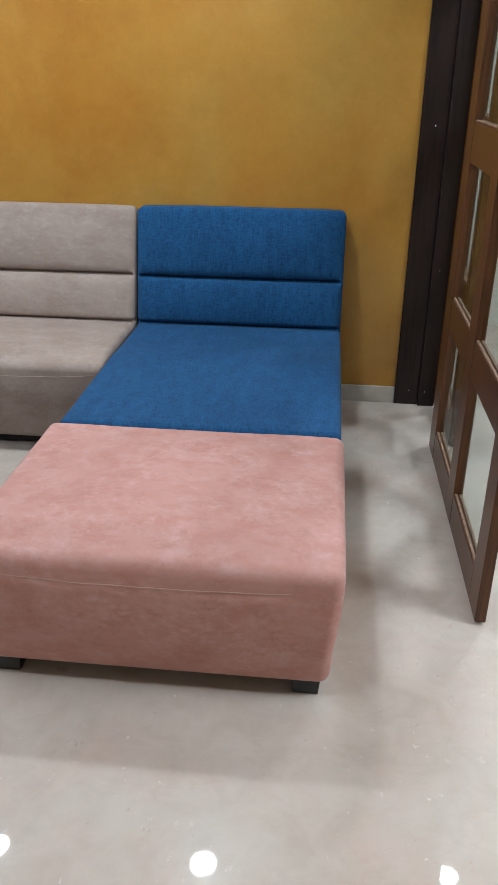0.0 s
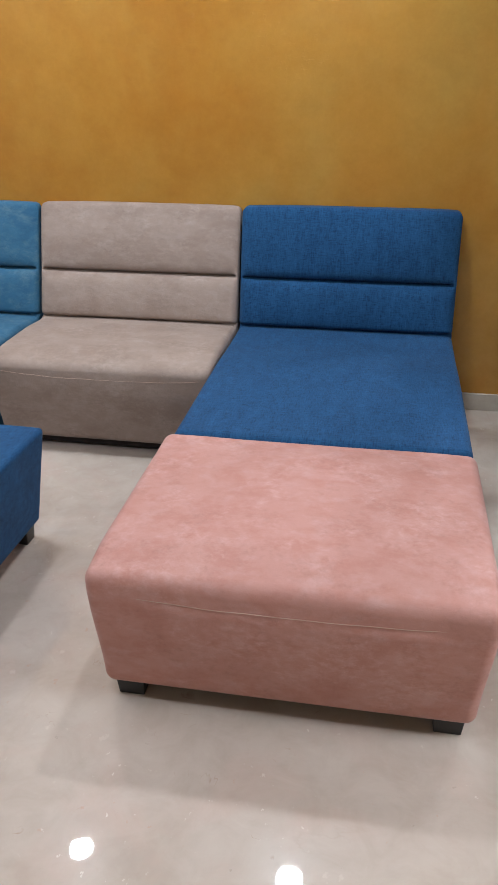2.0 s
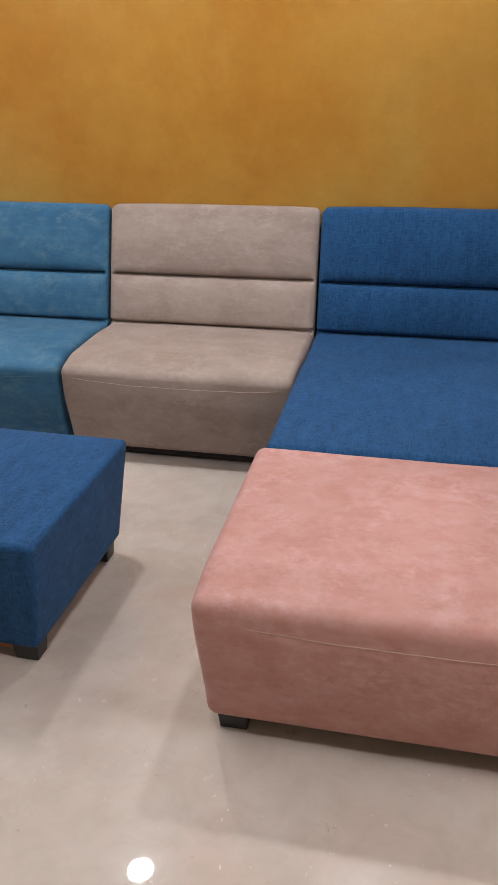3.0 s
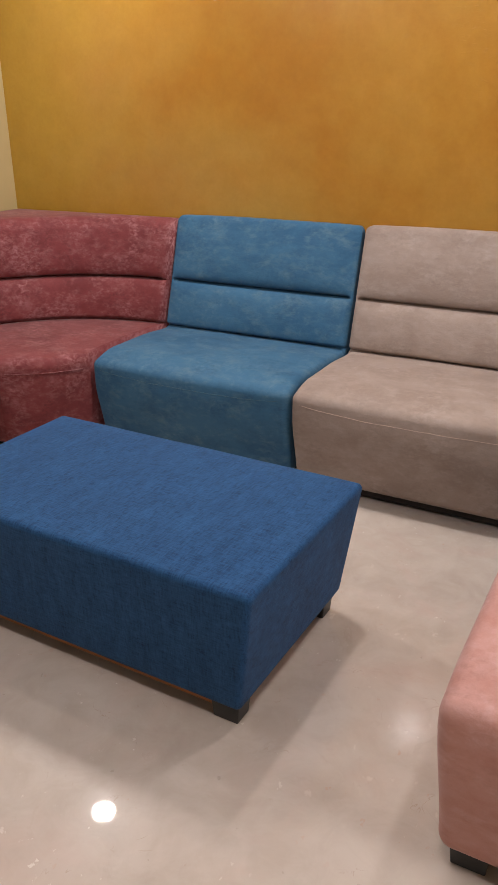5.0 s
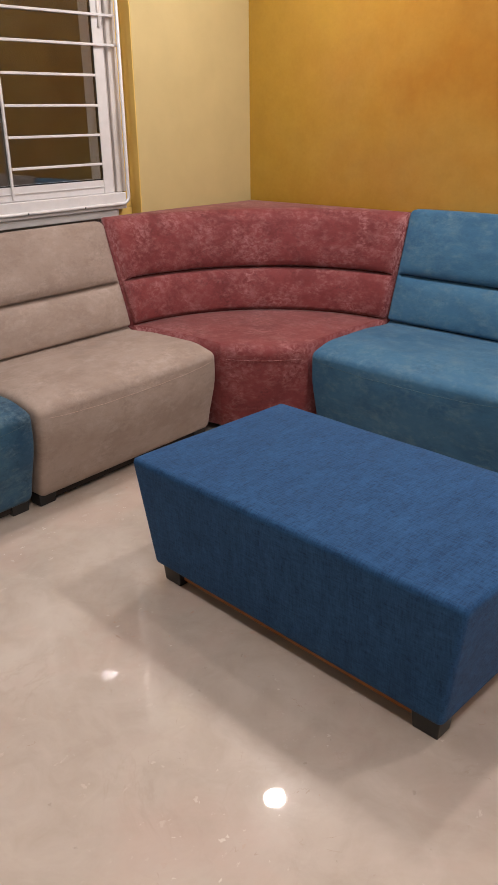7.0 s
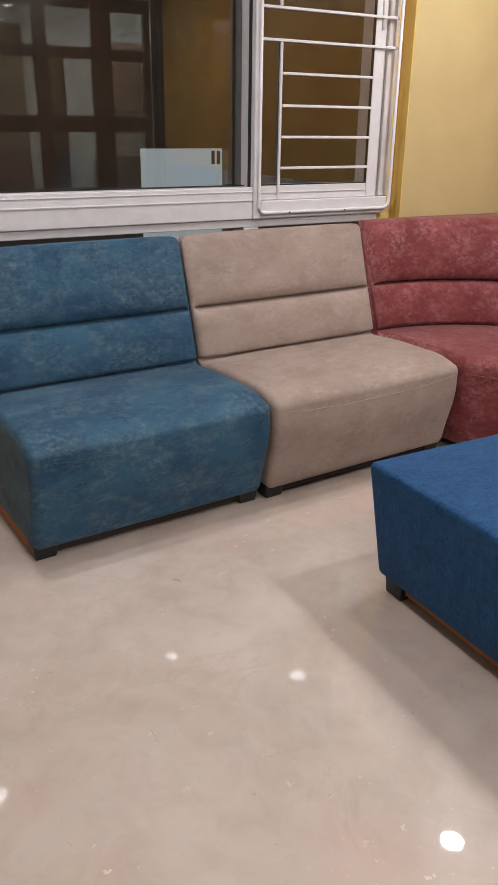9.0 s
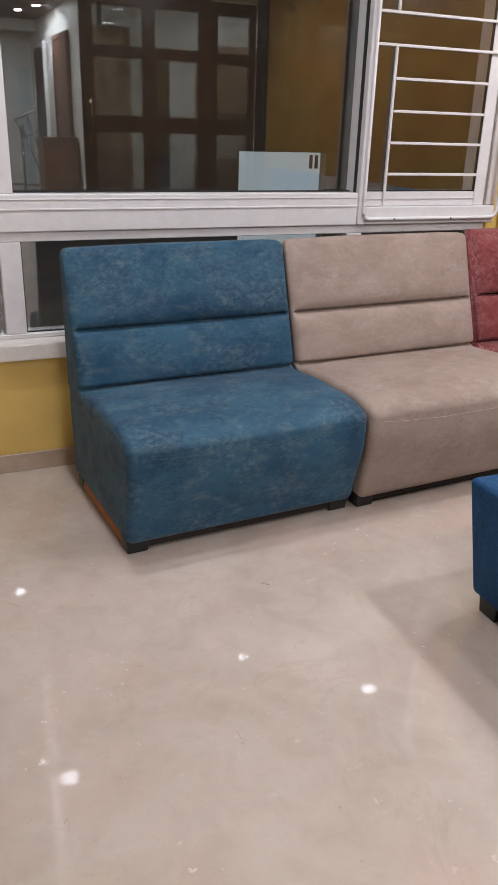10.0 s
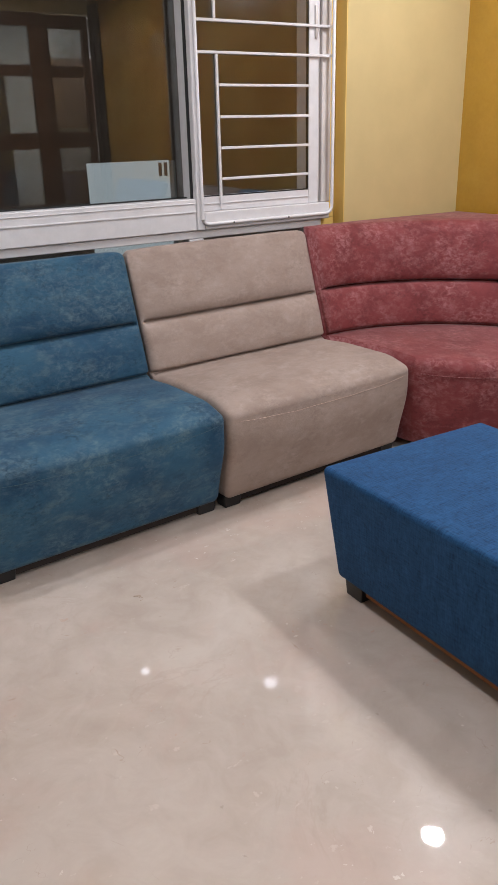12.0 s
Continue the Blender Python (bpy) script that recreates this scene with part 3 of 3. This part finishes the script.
def flush_door(m, w, label, panel, frame, h=2.12):
    d = thing("hall_door", m, label, "door", "hall doors")
    part("panel", box((0.06, -0.03, 0.01), (w - 0.06, 0.0, h - 0.06), 0.004, 1), panel, d, smooth=False)
    for x0, x1, z0, z1 in ((0, 0.06, 0, h), (w - 0.06, w, 0, h), (0.0605, w - 0.0605, h - 0.06, h)):
        part("frame_board", box((x0, -0.04, z0), (x1, 0.012, z1), 0.004, 1), frame, d, smooth=False)
    part("lever", tube([(w - 0.12, 0.0, 1.02), (w - 0.12, 0.05, 1.02), (w - 0.20, 0.055, 1.02)], 0.009, 8), STEEL, d, "steel lever handle")


flush_door(pose(HALL_X - 0.045, 1.35, 0, 0, 0, 90), 0.85, "white door at the end of the hall", WHITE_WALL, TRIM_WHITE)
flush_door(pose(6.9, 2.405, 0, 0, 0, 180), 0.95, "dark brown flush door in the white hall wall", DARK_DOOR, TRIM_WHITE, 2.36)
flush_door(pose(5.2, 2.405, 0, 0, 0, 180), 0.95, "brown flush door in the white hall wall", PANEL_BROWN, PANEL_BROWN, 2.36)
flush_door(pose(3.035, 3.08, 0, 0, 0, 90), 0.36, "narrow dark door with a pale frame", DARK_DOOR, TRIM_WHITE)


def cabinet(name, m, size, label, doors):
    c = thing(name, m, label, "cabinet")
    dx, dy, dz = size
    part("body", box((0, 0, 0.0), (dx, dy, dz), 0.004, 1), PANEL_BROWN, c, smooth=False)
    for k in range(doors):
        y0, y1 = dy * k / doors + 0.008, dy * (k + 1) / doors - 0.008
        dr = part("cabinet_door", box((-0.018, y0, 0.02), (-0.001, y1, dz - 0.02), 0.003, 1), PANEL_BROWN, c, smooth=False)
        part("pull", tube([(-0.03, (y0 + y1) / 2 - 0.05, dz * 0.8), (-0.03, (y0 + y1) / 2 + 0.05, dz * 0.8)], 0.005), STEEL, dr)


cabinet("low_cabinet", pose(3.9, 1.98, 0), (0.4, 0.45, 1.1), "brown laminate low cabinet in the hall", 2)
cabinet("tall_cabinet", pose(2.78, 2.36, 0), (0.29, 0.48, 2.3), "tall brown laminate cupboard beyond the glazed door", 1)
cabinet("base_cabinet", pose(2.62, 3.72, 0), (0.45, 0.9, 0.92), "brown laminate base cabinet in the side room", 2)
cabinet("wall_cabinet", pose(2.74, 3.80, 1.42), (0.335, 0.8, 0.75), "brown laminate wall cabinet in the side room", 2)


# thin sheet added to darken this stretch of the hall ceiling
setting("ceiling_hall", box((4.4, -0.6, CEIL_HALL - 0.005), (HALL_X - 0.72, 2.44, CEIL_HALL - 0.001)), DARK_CEILING, "dark brown sheet under the hall ceiling", "ceiling")
setting("beam_hall", box((HALL_X - 0.72, -0.6, CEIL_HALL - 0.16), (HALL_X - 0.55, 2.44, CEIL_HALL - 0.001), 0.004, 1), WHITE_WALL, "white beam across the hall ceiling", "beam")
setting("panel_hall", box((HALL_X - 0.03, 0.9, 0.0), (HALL_X - 0.004, 2.40, 2.05), 0.003, 1), PALE_BLUE, "pale blue grey panel on the end wall of the hall", "panel")


def stair_rail():
    r = thing("stair_railing", pose(5.5, 1.85, 0), "brushed steel stair railing with sloping rods", "railing")
    part("post", tube([(0, 0.10, 0), (0, 0.10, 1.24)], 0.02, 10), STEEL, r)
    part("handrail", tube([(0, 0.0, 1.30), (0, 0.10, 1.33), (0, 0.32, 1.43)], 0.026, 10), STEEL, r)
    part("bracket", box((-0.03, 0.07, 1.10), (0.03, 0.13, 1.24), 0.004, 1), STEEL, r)
    for k in (0.0, 0.09):
        part("rod", tube([(0, 0.10 + k, 1.22 + k), (0, 0.36 + k, 0.50 + k)], 0.014, 8), STEEL, r)
    part("upper_arm", tube([(0, 0.02, 1.29), (0, 0.14, 1.05), (0, 0.34, 1.15)], 0.014, 8), STEEL, r)
    part("low_rod", tube([(0, -0.25, 0.42), (0, 0.30, 0.40)], 0.014, 8), STEEL, r)


stair_rail()

# ---- ceiling downlights ----
for lx, ly, lr, watts in DOWNLIGHTS:
    # the five added, unseen lamps get the same fitting
    d = thing("downlight", pose(lx, ly, CEIL if lx < 0.9 else CEIL_HALL), "round white recessed ceiling downlight, lit", "downlight", "ceiling downlights")
    ring = bmesh.new()
    prof = [(lr, -0.001), (lr, -0.012), (lr + 0.008, -0.014), (lr + 0.018, -0.006), (lr + 0.02, -0.001)]
    rows = [[ring.verts.new((r * math.cos(a), r * math.sin(a), z)) for a in np.linspace(0, 2 * math.pi, 32, endpoint=False)] for r, z in prof]
    for r0, r1 in zip(rows, rows[1:]):
        for k in range(32):
            ring.faces.new((r0[k], r0[(k + 1) % 32], r1[(k + 1) % 32], r1[k]))
    part("trim_ring", ring, TRIM_WHITE, d)
    part("diffuser", disc(0, 0, -0.006, lr - 0.001, 0.008), DIFFUSER, d, "glowing white diffuser")


# ---- the sectional sofa ----
BASE_Z, SEAT_Z, GROOVE_Z = 0.044, 0.432, 0.637


def smooth(a, b, x):
    t = min(max((x - a) / (b - a), 0.0), 1.0)
    return t * t * (3 - 2 * t)


def feet(t, spots, high=BASE_Z):
    def taper(p):
        k = 0.86 + 0.14 * p.z / high
        return Vector((p.x * k, p.y * k, p.z))
    for x, y in spots:
        f = part("foot", soft_box((-0.04, -0.032, 0.0), (0.04, 0.032, high + 0.01), 0.004, (2, 2, 2), taper), FOOT, t, "black plastic block foot")
        f.location = (x, y, 0)


def base_skin(w, front, back, bow=0.012, lean=0.016, side_taper=0.012, drop=0.032):
    """Upholstered block from y=front to y=back, width w about x=0, drawn in towards the floor."""
    def warp(p):
        k = (1 - smooth(BASE_Z - 0.04, SEAT_Z - 0.10, p.z)) * 1.12
        fy = smooth(back - 0.05, front, p.y) if front < back else 0
        u = min(abs(p.x) / (w / 2), 1.0)
        y = p.y + lean * k * fy * max(0.0, 1 - (p.y - front) / 0.25)
        y -= bow * (1 - u * u) * fy * math.sin(math.pi * (p.z - BASE_Z) / (SEAT_Z - BASE_Z)) * max(0.0, 1 - (p.y - front) / 0.2)
        x = p.x * (1 - side_taper * k)
        z = p.z
        if z > SEAT_Z - 0.06:
            v = (p.y - front) / (back - front)
            z += -0.010 * smooth(0.5, 0.72, v) + 0.010 * (1 - u ** 4) * math.sin(math.pi * min(max(v, 0), 1)) + 0.0025 * noise.noise((p.x * 3, p.y * 3, w))
        z -= drop * smooth(0.0, 0.17, 0.15 - (p.y - front)) ** 1.3 * smooth(BASE_Z + 0.1, SEAT_Z, p.z)
        return Vector((x, y, z))
    return warp


def backrest(w, crease, top, rise, rear, groove_z=GROOVE_Z):
    """Padded leaning back with one stitched groove that stops short of the sides."""
    zb = SEAT_Z - 0.05
    r = 0.027

    def warp(p):
        h = (p.z - zb) / (top - zb)
        front = smooth(rear, crease + 0.02, p.y)
        u = min(abs(p.x) / (w / 2), 1.0)
        y = p.y + rise * h * min(max((rear - p.y) / (rear - crease), 0.0), 1.0)
        side = 1 - smooth(0.93, 0.985, u)
        groove = math.exp(-((p.z - groove_z) / 0.006) ** 2) * 0.030 + math.exp(-((p.z - groove_z) / 0.026) ** 2) * 0.009
        z0, z1 = (SEAT_Z + 0.002, groove_z) if p.z < groove_z else (groove_z, top)
        puff = 0.024 * math.sin(math.pi * min(max((p.z - z0) / (z1 - z0), 0), 1)) ** 0.5 * (1 - u ** 6)
        y += front * (groove * side - puff + 0.024 * math.exp(-((p.z - SEAT_Z + 0.004) / 0.009) ** 2))
        z = p.z + (0.006 * (1 - u ** 4) + 0.003 * noise.noise((p.x * 4, w, 1.0))) * smooth(top - 0.05, top, p.z)
        return Vector((p.x, y, z))

    bm = soft_box((-w / 2 + 0.003, crease, zb), (w / 2 - 0.003, rear, top), r, (36, 5, 96), warp)
    return bm


def seam_line(w, y, z, sag=0.012, reach=0.95, bow=0.012):
    """A stitched line across the front that dips from corner to corner."""
    pts = []
    for k in range(31):
        u = -1 + 2 * k / 30
        pts.append((u * w / 2 * reach, y - bow * (1 - u * u), z + sag * abs(u) ** 3 + 0.002 * noise.noise((u * 5, w, z))))
    return tube(pts, 0.0009, 5)


def seat_unit(m, w, cloth, label, top=0.925, front=-0.545, rise=0.172, seam=None, lean=0.040, groove_z=GROOVE_Z):
    """A sofa unit without arms: the crease between seat and back lies on y=0, its floor corners below."""
    t = thing("sofa_seat_unit", m, label, "sofa unit", "units of the sectional sofa")
    part("base", soft_box((-w / 2 + 0.002, front, BASE_Z), (w / 2 - 0.002, 0.19, SEAT_Z), 0.028, (26, 24, 14), base_skin(w, front, 0.19, 0.012, lean)), cloth, t)
    part("backrest", backrest(w, 0.0, top, rise, 0.21, groove_z), cloth, t)
    part("base_board", box((-w / 2 + 0.034, front + lean + 0.036, 0.014), (w / 2 - 0.03, 0.13, BASE_Z + 0.006)), RAIL_DARK, t, "dark wooden base board", False)
    part("seam", seam_line(w, front + 0.001, SEAT_Z - 0.082, 0.018, 0.95, 0.0115), seam or THREAD, t, "stitched seam")
    feet(t, [(sx * (w / 2 - 0.052), y) for sx in (-1, 1) for y in (front + lean + 0.058, 0.12)])
    return t


CREASE_Y = 3.372
# along the ochre wall
chaise = thing("sofa_chaise_unit", pose(-0.152, CREASE_Y, 0), "blue linen sofa unit with a long seat against the wall", "sofa unit", "units of the sectional sofa")
CW = 0.964
part("base", soft_box((-CW / 2, -1.15, BASE_Z), (CW / 2, 0.16, SEAT_Z), 0.028, (26, 40, 14), base_skin(CW, -1.15, 0.16, 0.0, 0.0, 0.012, 0.0)), BLUE, chaise)
part("backrest", backrest(CW, 0.0, 0.937, 0.135, 0.20), BLUE, chaise)
part("base_board", box((-CW / 2 + 0.03, -1.11, 0.014), (CW / 2 - 0.03, 0.13, BASE_Z + 0.006)), RAIL_DARK, chaise, "dark wooden base board", False)
feet(chaise, [(sx * (CW / 2 - 0.09), y) for sx in (-1, 1) for y in (-1.06, 0.10)])

seat_unit(pose(-1.122, CREASE_Y, 0), 0.962, BEIGE, "taupe suede sofa unit with a ribbed back, between blue units", 0.93)
seat_unit(pose(-2.078, CREASE_Y, 0), 0.934, TEAL_LIT, "teal mottled suede sofa unit next to the red corner, coloured brighter", 0.925, seam=THREAD_BLUE)

# in front of the window, turned a quarter and a little askew
RUN_X, RUN_Y, RUN_TURN = -3.290, 1.600, 3.6
RUN = pose(RUN_X, RUN_Y, 0, 0, 0, 90 + RUN_TURN)
seat_unit(RUN @ pose(0.467, 0, 0), 0.930, BEIGE, "taupe suede sofa unit in front of the window", 0.895, -0.510, 0.172, None, 0.044, 0.625)
teal_win = seat_unit(RUN @ pose(-0.444, 0, 0), 0.880, TEAL, "teal distressed suede sofa unit at the end, coloured dimmer", 0.895, -0.502, 0.172, THREAD_BLUE, 0.050, 0.625)

part("side_board", box((-0.424, -0.36, 0.012), (-0.412, 0.15, BASE_Z + 0.004)), LINING, teal_win, "raw orange brown plywood board", False)


def corner_unit():
    """Quarter-round unit: seat between two radii, back hollowed to an arc, top filled out to the room's corner."""
    t = thing("sofa_corner_unit", pose(0, 0, 0), "crimson mottled velvet corner sofa unit with a curved back", "sofa unit", "units of the sectional sofa")
    x1 = -2.549
    n = 44
    top = 0.908
    side = RUN @ Vector((0.936, 0, 0))                    # end of the crease on the window side
    f0 = (RUN @ Vector((0.936, -0.518, 0))).to_2d()
    f1 = Vector((x1, 2.825))
    a0, b0 = side.to_2d(), Vector((x1, CREASE_Y))
    along = (RUN.to_3x3() @ Vector((1, 0, 0))).to_2d()
    meet = a0 + along * ((CREASE_Y - a0.y) / along.y)     # where the two crease lines would cross
    mid = a0 + b0 - meet

    def crease(s, out=0.0):
        a = math.pi / 2 * s
        p = mid + (a0 - mid) * math.cos(a) + (b0 - mid) * math.sin(a)
        d = (b0 - mid) * math.cos(a) - (a0 - mid) * math.sin(a)
        return p + Vector((-d.y, d.x)).normalized() * out

    def front(s, inset=0.0):
        p = f0.lerp(f1, s)
        d = Vector((f1.y - f0.y, -(f1.x - f0.x))).normalized()
        return p + d * (0.035 * math.sin(math.pi * s) - inset)

    def rear(s):
        # along the walls, through the corner of the room
        a, c, b = crease(0, 0.195), Vector((-3.575, 3.565)), Vector((x1, CREASE_Y + 0.19))
        m = Vector((-3.578, 2.85))
        if s < 0.2:
            return a.lerp(m, s / 0.2)
        if s < 0.5:
            return m.lerp(c, (s - 0.2) / 0.3)
        return c.lerp(b, (s - 0.5) / 0.5)

    def sheet(rows, cap=True):
        bm = bmesh.new()
        grid = [[bm.verts.new(p) for p in row] for row in rows]
        for r0, r1 in zip(grid, grid[1:]):
            for k in range(len(r0) - 1):
                bm.faces.new((r0[k], r1[k], r1[k + 1], r0[k + 1]))
            bm.faces.new((r0[-1], r1[-1], r1[0], r0[0]))
        if cap:
            for row in (grid[0], grid[-1]):
                bm.faces.new(row)
        bmesh.ops.recalc_face_normals(bm, faces=bm.faces)
        return bm

    rows = []
    for i in range(n + 1):
        s = i / n
        row = []
        c = crease(s, 0.06)
        for z, inset in [(BASE_Z, 0.05), (BASE_Z + 0.006, 0.043), (0.12, 0.034), (0.2, 0.02), (0.3, 0.008), (0.36, 0.002), (0.385, 0.001), (0.402, 0.004), (0.416, 0.011), (0.426, 0.022), (0.431, 0.036)]:
            p = front(s, inset)
            row.append((p.x, p.y, z))
        f = front(s, 0.036)
        for k in range(1, 13):
            u = k / 12
            p = f.lerp(c, u)
            row.append((p.x, p.y, 0.431 + 0.012 * math.sin(math.pi * u) * (0.5 + 0.5 * math.sin(math.pi * s))))
        row.append((c.x, c.y, BASE_Z))
        rows.append(row)
    part("base", sheet(rows), RED, t)

    rows = []
    zb = SEAT_Z - 0.03
    for i in range(n + 1):
        s = i / n
        end = smooth(0.0, 0.05, s) * smooth(1.0, 0.95, s)
        row = []
        steps = np.concatenate([np.linspace(zb, SEAT_Z + 0.03, 10), np.linspace(SEAT_Z + 0.045, GROOVE_Z - 0.04, 7), np.linspace(GROOVE_Z - 0.034, GROOVE_Z + 0.034, 27), np.linspace(GROOVE_Z + 0.045, top - 0.035, 11)])
        for z in steps:
            h = (z - zb) / (top - zb)
            out = 0.135 * h + end * (math.exp(-((z - GROOVE_Z) / 0.006) ** 2) * 0.030 + math.exp(-((z - GROOVE_Z) / 0.026) ** 2) * 0.009)
            z0, z1 = (SEAT_Z + 0.002, GROOVE_Z) if z < GROOVE_Z else (GROOVE_Z, top)
            out -= 0.022 * math.sin(math.pi * min(max((z - z0) / (z1 - z0), 0), 1)) ** 0.5
            out += 0.022 * math.exp(-((z - SEAT_Z - 0.004) / 0.009) ** 2)
            p = crease(s, out)
            row.append((p.x, p.y, z))
        r = rear(s)
        for k, (du, z) in enumerate(((0.006, top - 0.018), (0.018, top - 0.006), (0.036, top))):
            p = crease(s, 0.128 + du)
            row.append((p.x, p.y, z))
        edge = crease(s, 0.128 + 0.036)
        for k in range(1, 7):
            p = edge.lerp(r, k / 6)
            row.append((p.x, p.y, top - 0.004 * (k == 6) + 0.004 * math.sin(math.pi * k / 6)))
        row.append((r.x, r.y, top - 0.03))
        row.append((r.x, r.y, zb))
        rows.append(row)
    part("backrest", sheet(rows), RED, t)
    pts = [(front(s, -0.002).x, front(s, -0.002).y, 0.372) for s in np.linspace(0.08, 0.92, 20)]
    part("seam", tube(pts, 0.0014, 5), RED, t)
    feet(t, [(-2.86, 2.68), (-2.68, 2.86), (-3.35, 2.62), (-2.68, 3.45), (-3.40, 3.40)])
    return t


corner_unit()

# pink footstool pushed against the long blue seat
stool = thing("pink_footstool", pose(-0.158, 1.833, 0), "salmon pink suede footstool pushed against the blue sofa seat", "footstool")
PW, PL, PB = 0.994, 0.388, 0.058


def stool_warp(p):
    k = 1 - smooth(PB, SEAT_Z - 0.05, p.z)
    u, v = min(abs(p.x) / (PW / 2), 1), min(abs(p.y) / PL, 1)
    x = p.x * (1 - 0.045 * k)
    y = p.y * (1 - (0.04 if p.y < 0 else 0.0) * k)
    z = p.z
    if p.z > SEAT_Z - 0.07:
        z += 0.012 * (1 - u ** 4) * (1 - v ** 4) + 0.003 * noise.noise((p.x * 4, p.y * 4, 7))
        if p.y < 0:
            z -= 0.018 * smooth(0.6, 1.0, v)
    if p.y < -PL + 0.05:
        y -= 0.012 * (1 - u * u) * math.sin(math.pi * (p.z - PB) / (SEAT_Z - PB))
    return Vector((x, y, z))


part("cover", soft_box((-PW / 2, -PL, PB), (PW / 2, PL, SEAT_Z + 0.002), 0.032, (28, 22, 16), stool_warp), PINK, stool)
part("seam", seam_line(PW, -PL + 0.003, SEAT_Z - 0.078, 0.012, 0.95, 0.012), THREAD, stool, "pale stitched seam")
part("base_board", box((-PW / 2 + 0.06, -PL + 0.06, 0.040), (PW / 2 - 0.06, PL - 0.03, PB)), RAIL_DARK, stool, "dark wooden base board", False)
feet(stool, [(-0.412, -0.312), (0.412, -0.312), (-0.412, 0.30), (0.412, 0.30)], PB)

# blue ottoman in the middle
ottoman = thing("blue_ottoman", pose(-1.646, 1.909, 0, 0, 0, -1.3), "blue linen rectangular ottoman on black feet, sides tapering down", "ottoman")
OW, OL, OZ, OB = 1.118, 0.656, 0.416, 0.060


def ottoman_warp(p):
    k = 1 - smooth(OB, OZ, p.z) * 1.0
    u, v = min(abs(p.x) / (OW / 2), 1), min(abs(p.y) / (OL / 2), 1)
    lin = 1 - (p.z - OB) / (OZ - OB)
    x = p.x * (1 - 0.085 * lin)
    y = p.y * (1 - 0.095 * lin)
    z = p.z + (0.006 * (1 - u ** 4) * (1 - v ** 4) + 0.002 * noise.noise((p.x * 5, p.y * 5, 3)) if p.z > OZ - 0.05 else 0)
    return Vector((x, y, z))


part("cover", soft_box((-OW / 2, -OL / 2, OB), (OW / 2, OL / 2, OZ), 0.018, (30, 20, 14), ottoman_warp), BLUE, ottoman)
part("base_board", box((-OW / 2 + 0.088, -OL / 2 + 0.070, 0.020), (OW / 2 - 0.088, OL / 2 - 0.070, OB + 0.004)), LINING, ottoman, "raw orange brown plywood base", False)
feet(ottoman, [(sx * 0.458, sy * 0.246) for sx in (-1, 1) for sy in (-1, 1)], OB)


# a loose curl of thread on the floor
curl = [(-2.505 + 0.012 * math.cos(a) + 0.003 * a, 1.11 + 0.010 * math.sin(1.5 * a), 0.0008) for a in np.linspace(0, 6.5, 40)]
thread = obj("loose_thread", tube(curl, 0.0005, 5), SKIRT_BROWN)
tagged(thread, "short pale brown curl of loose thread on the marble floor", "thread")
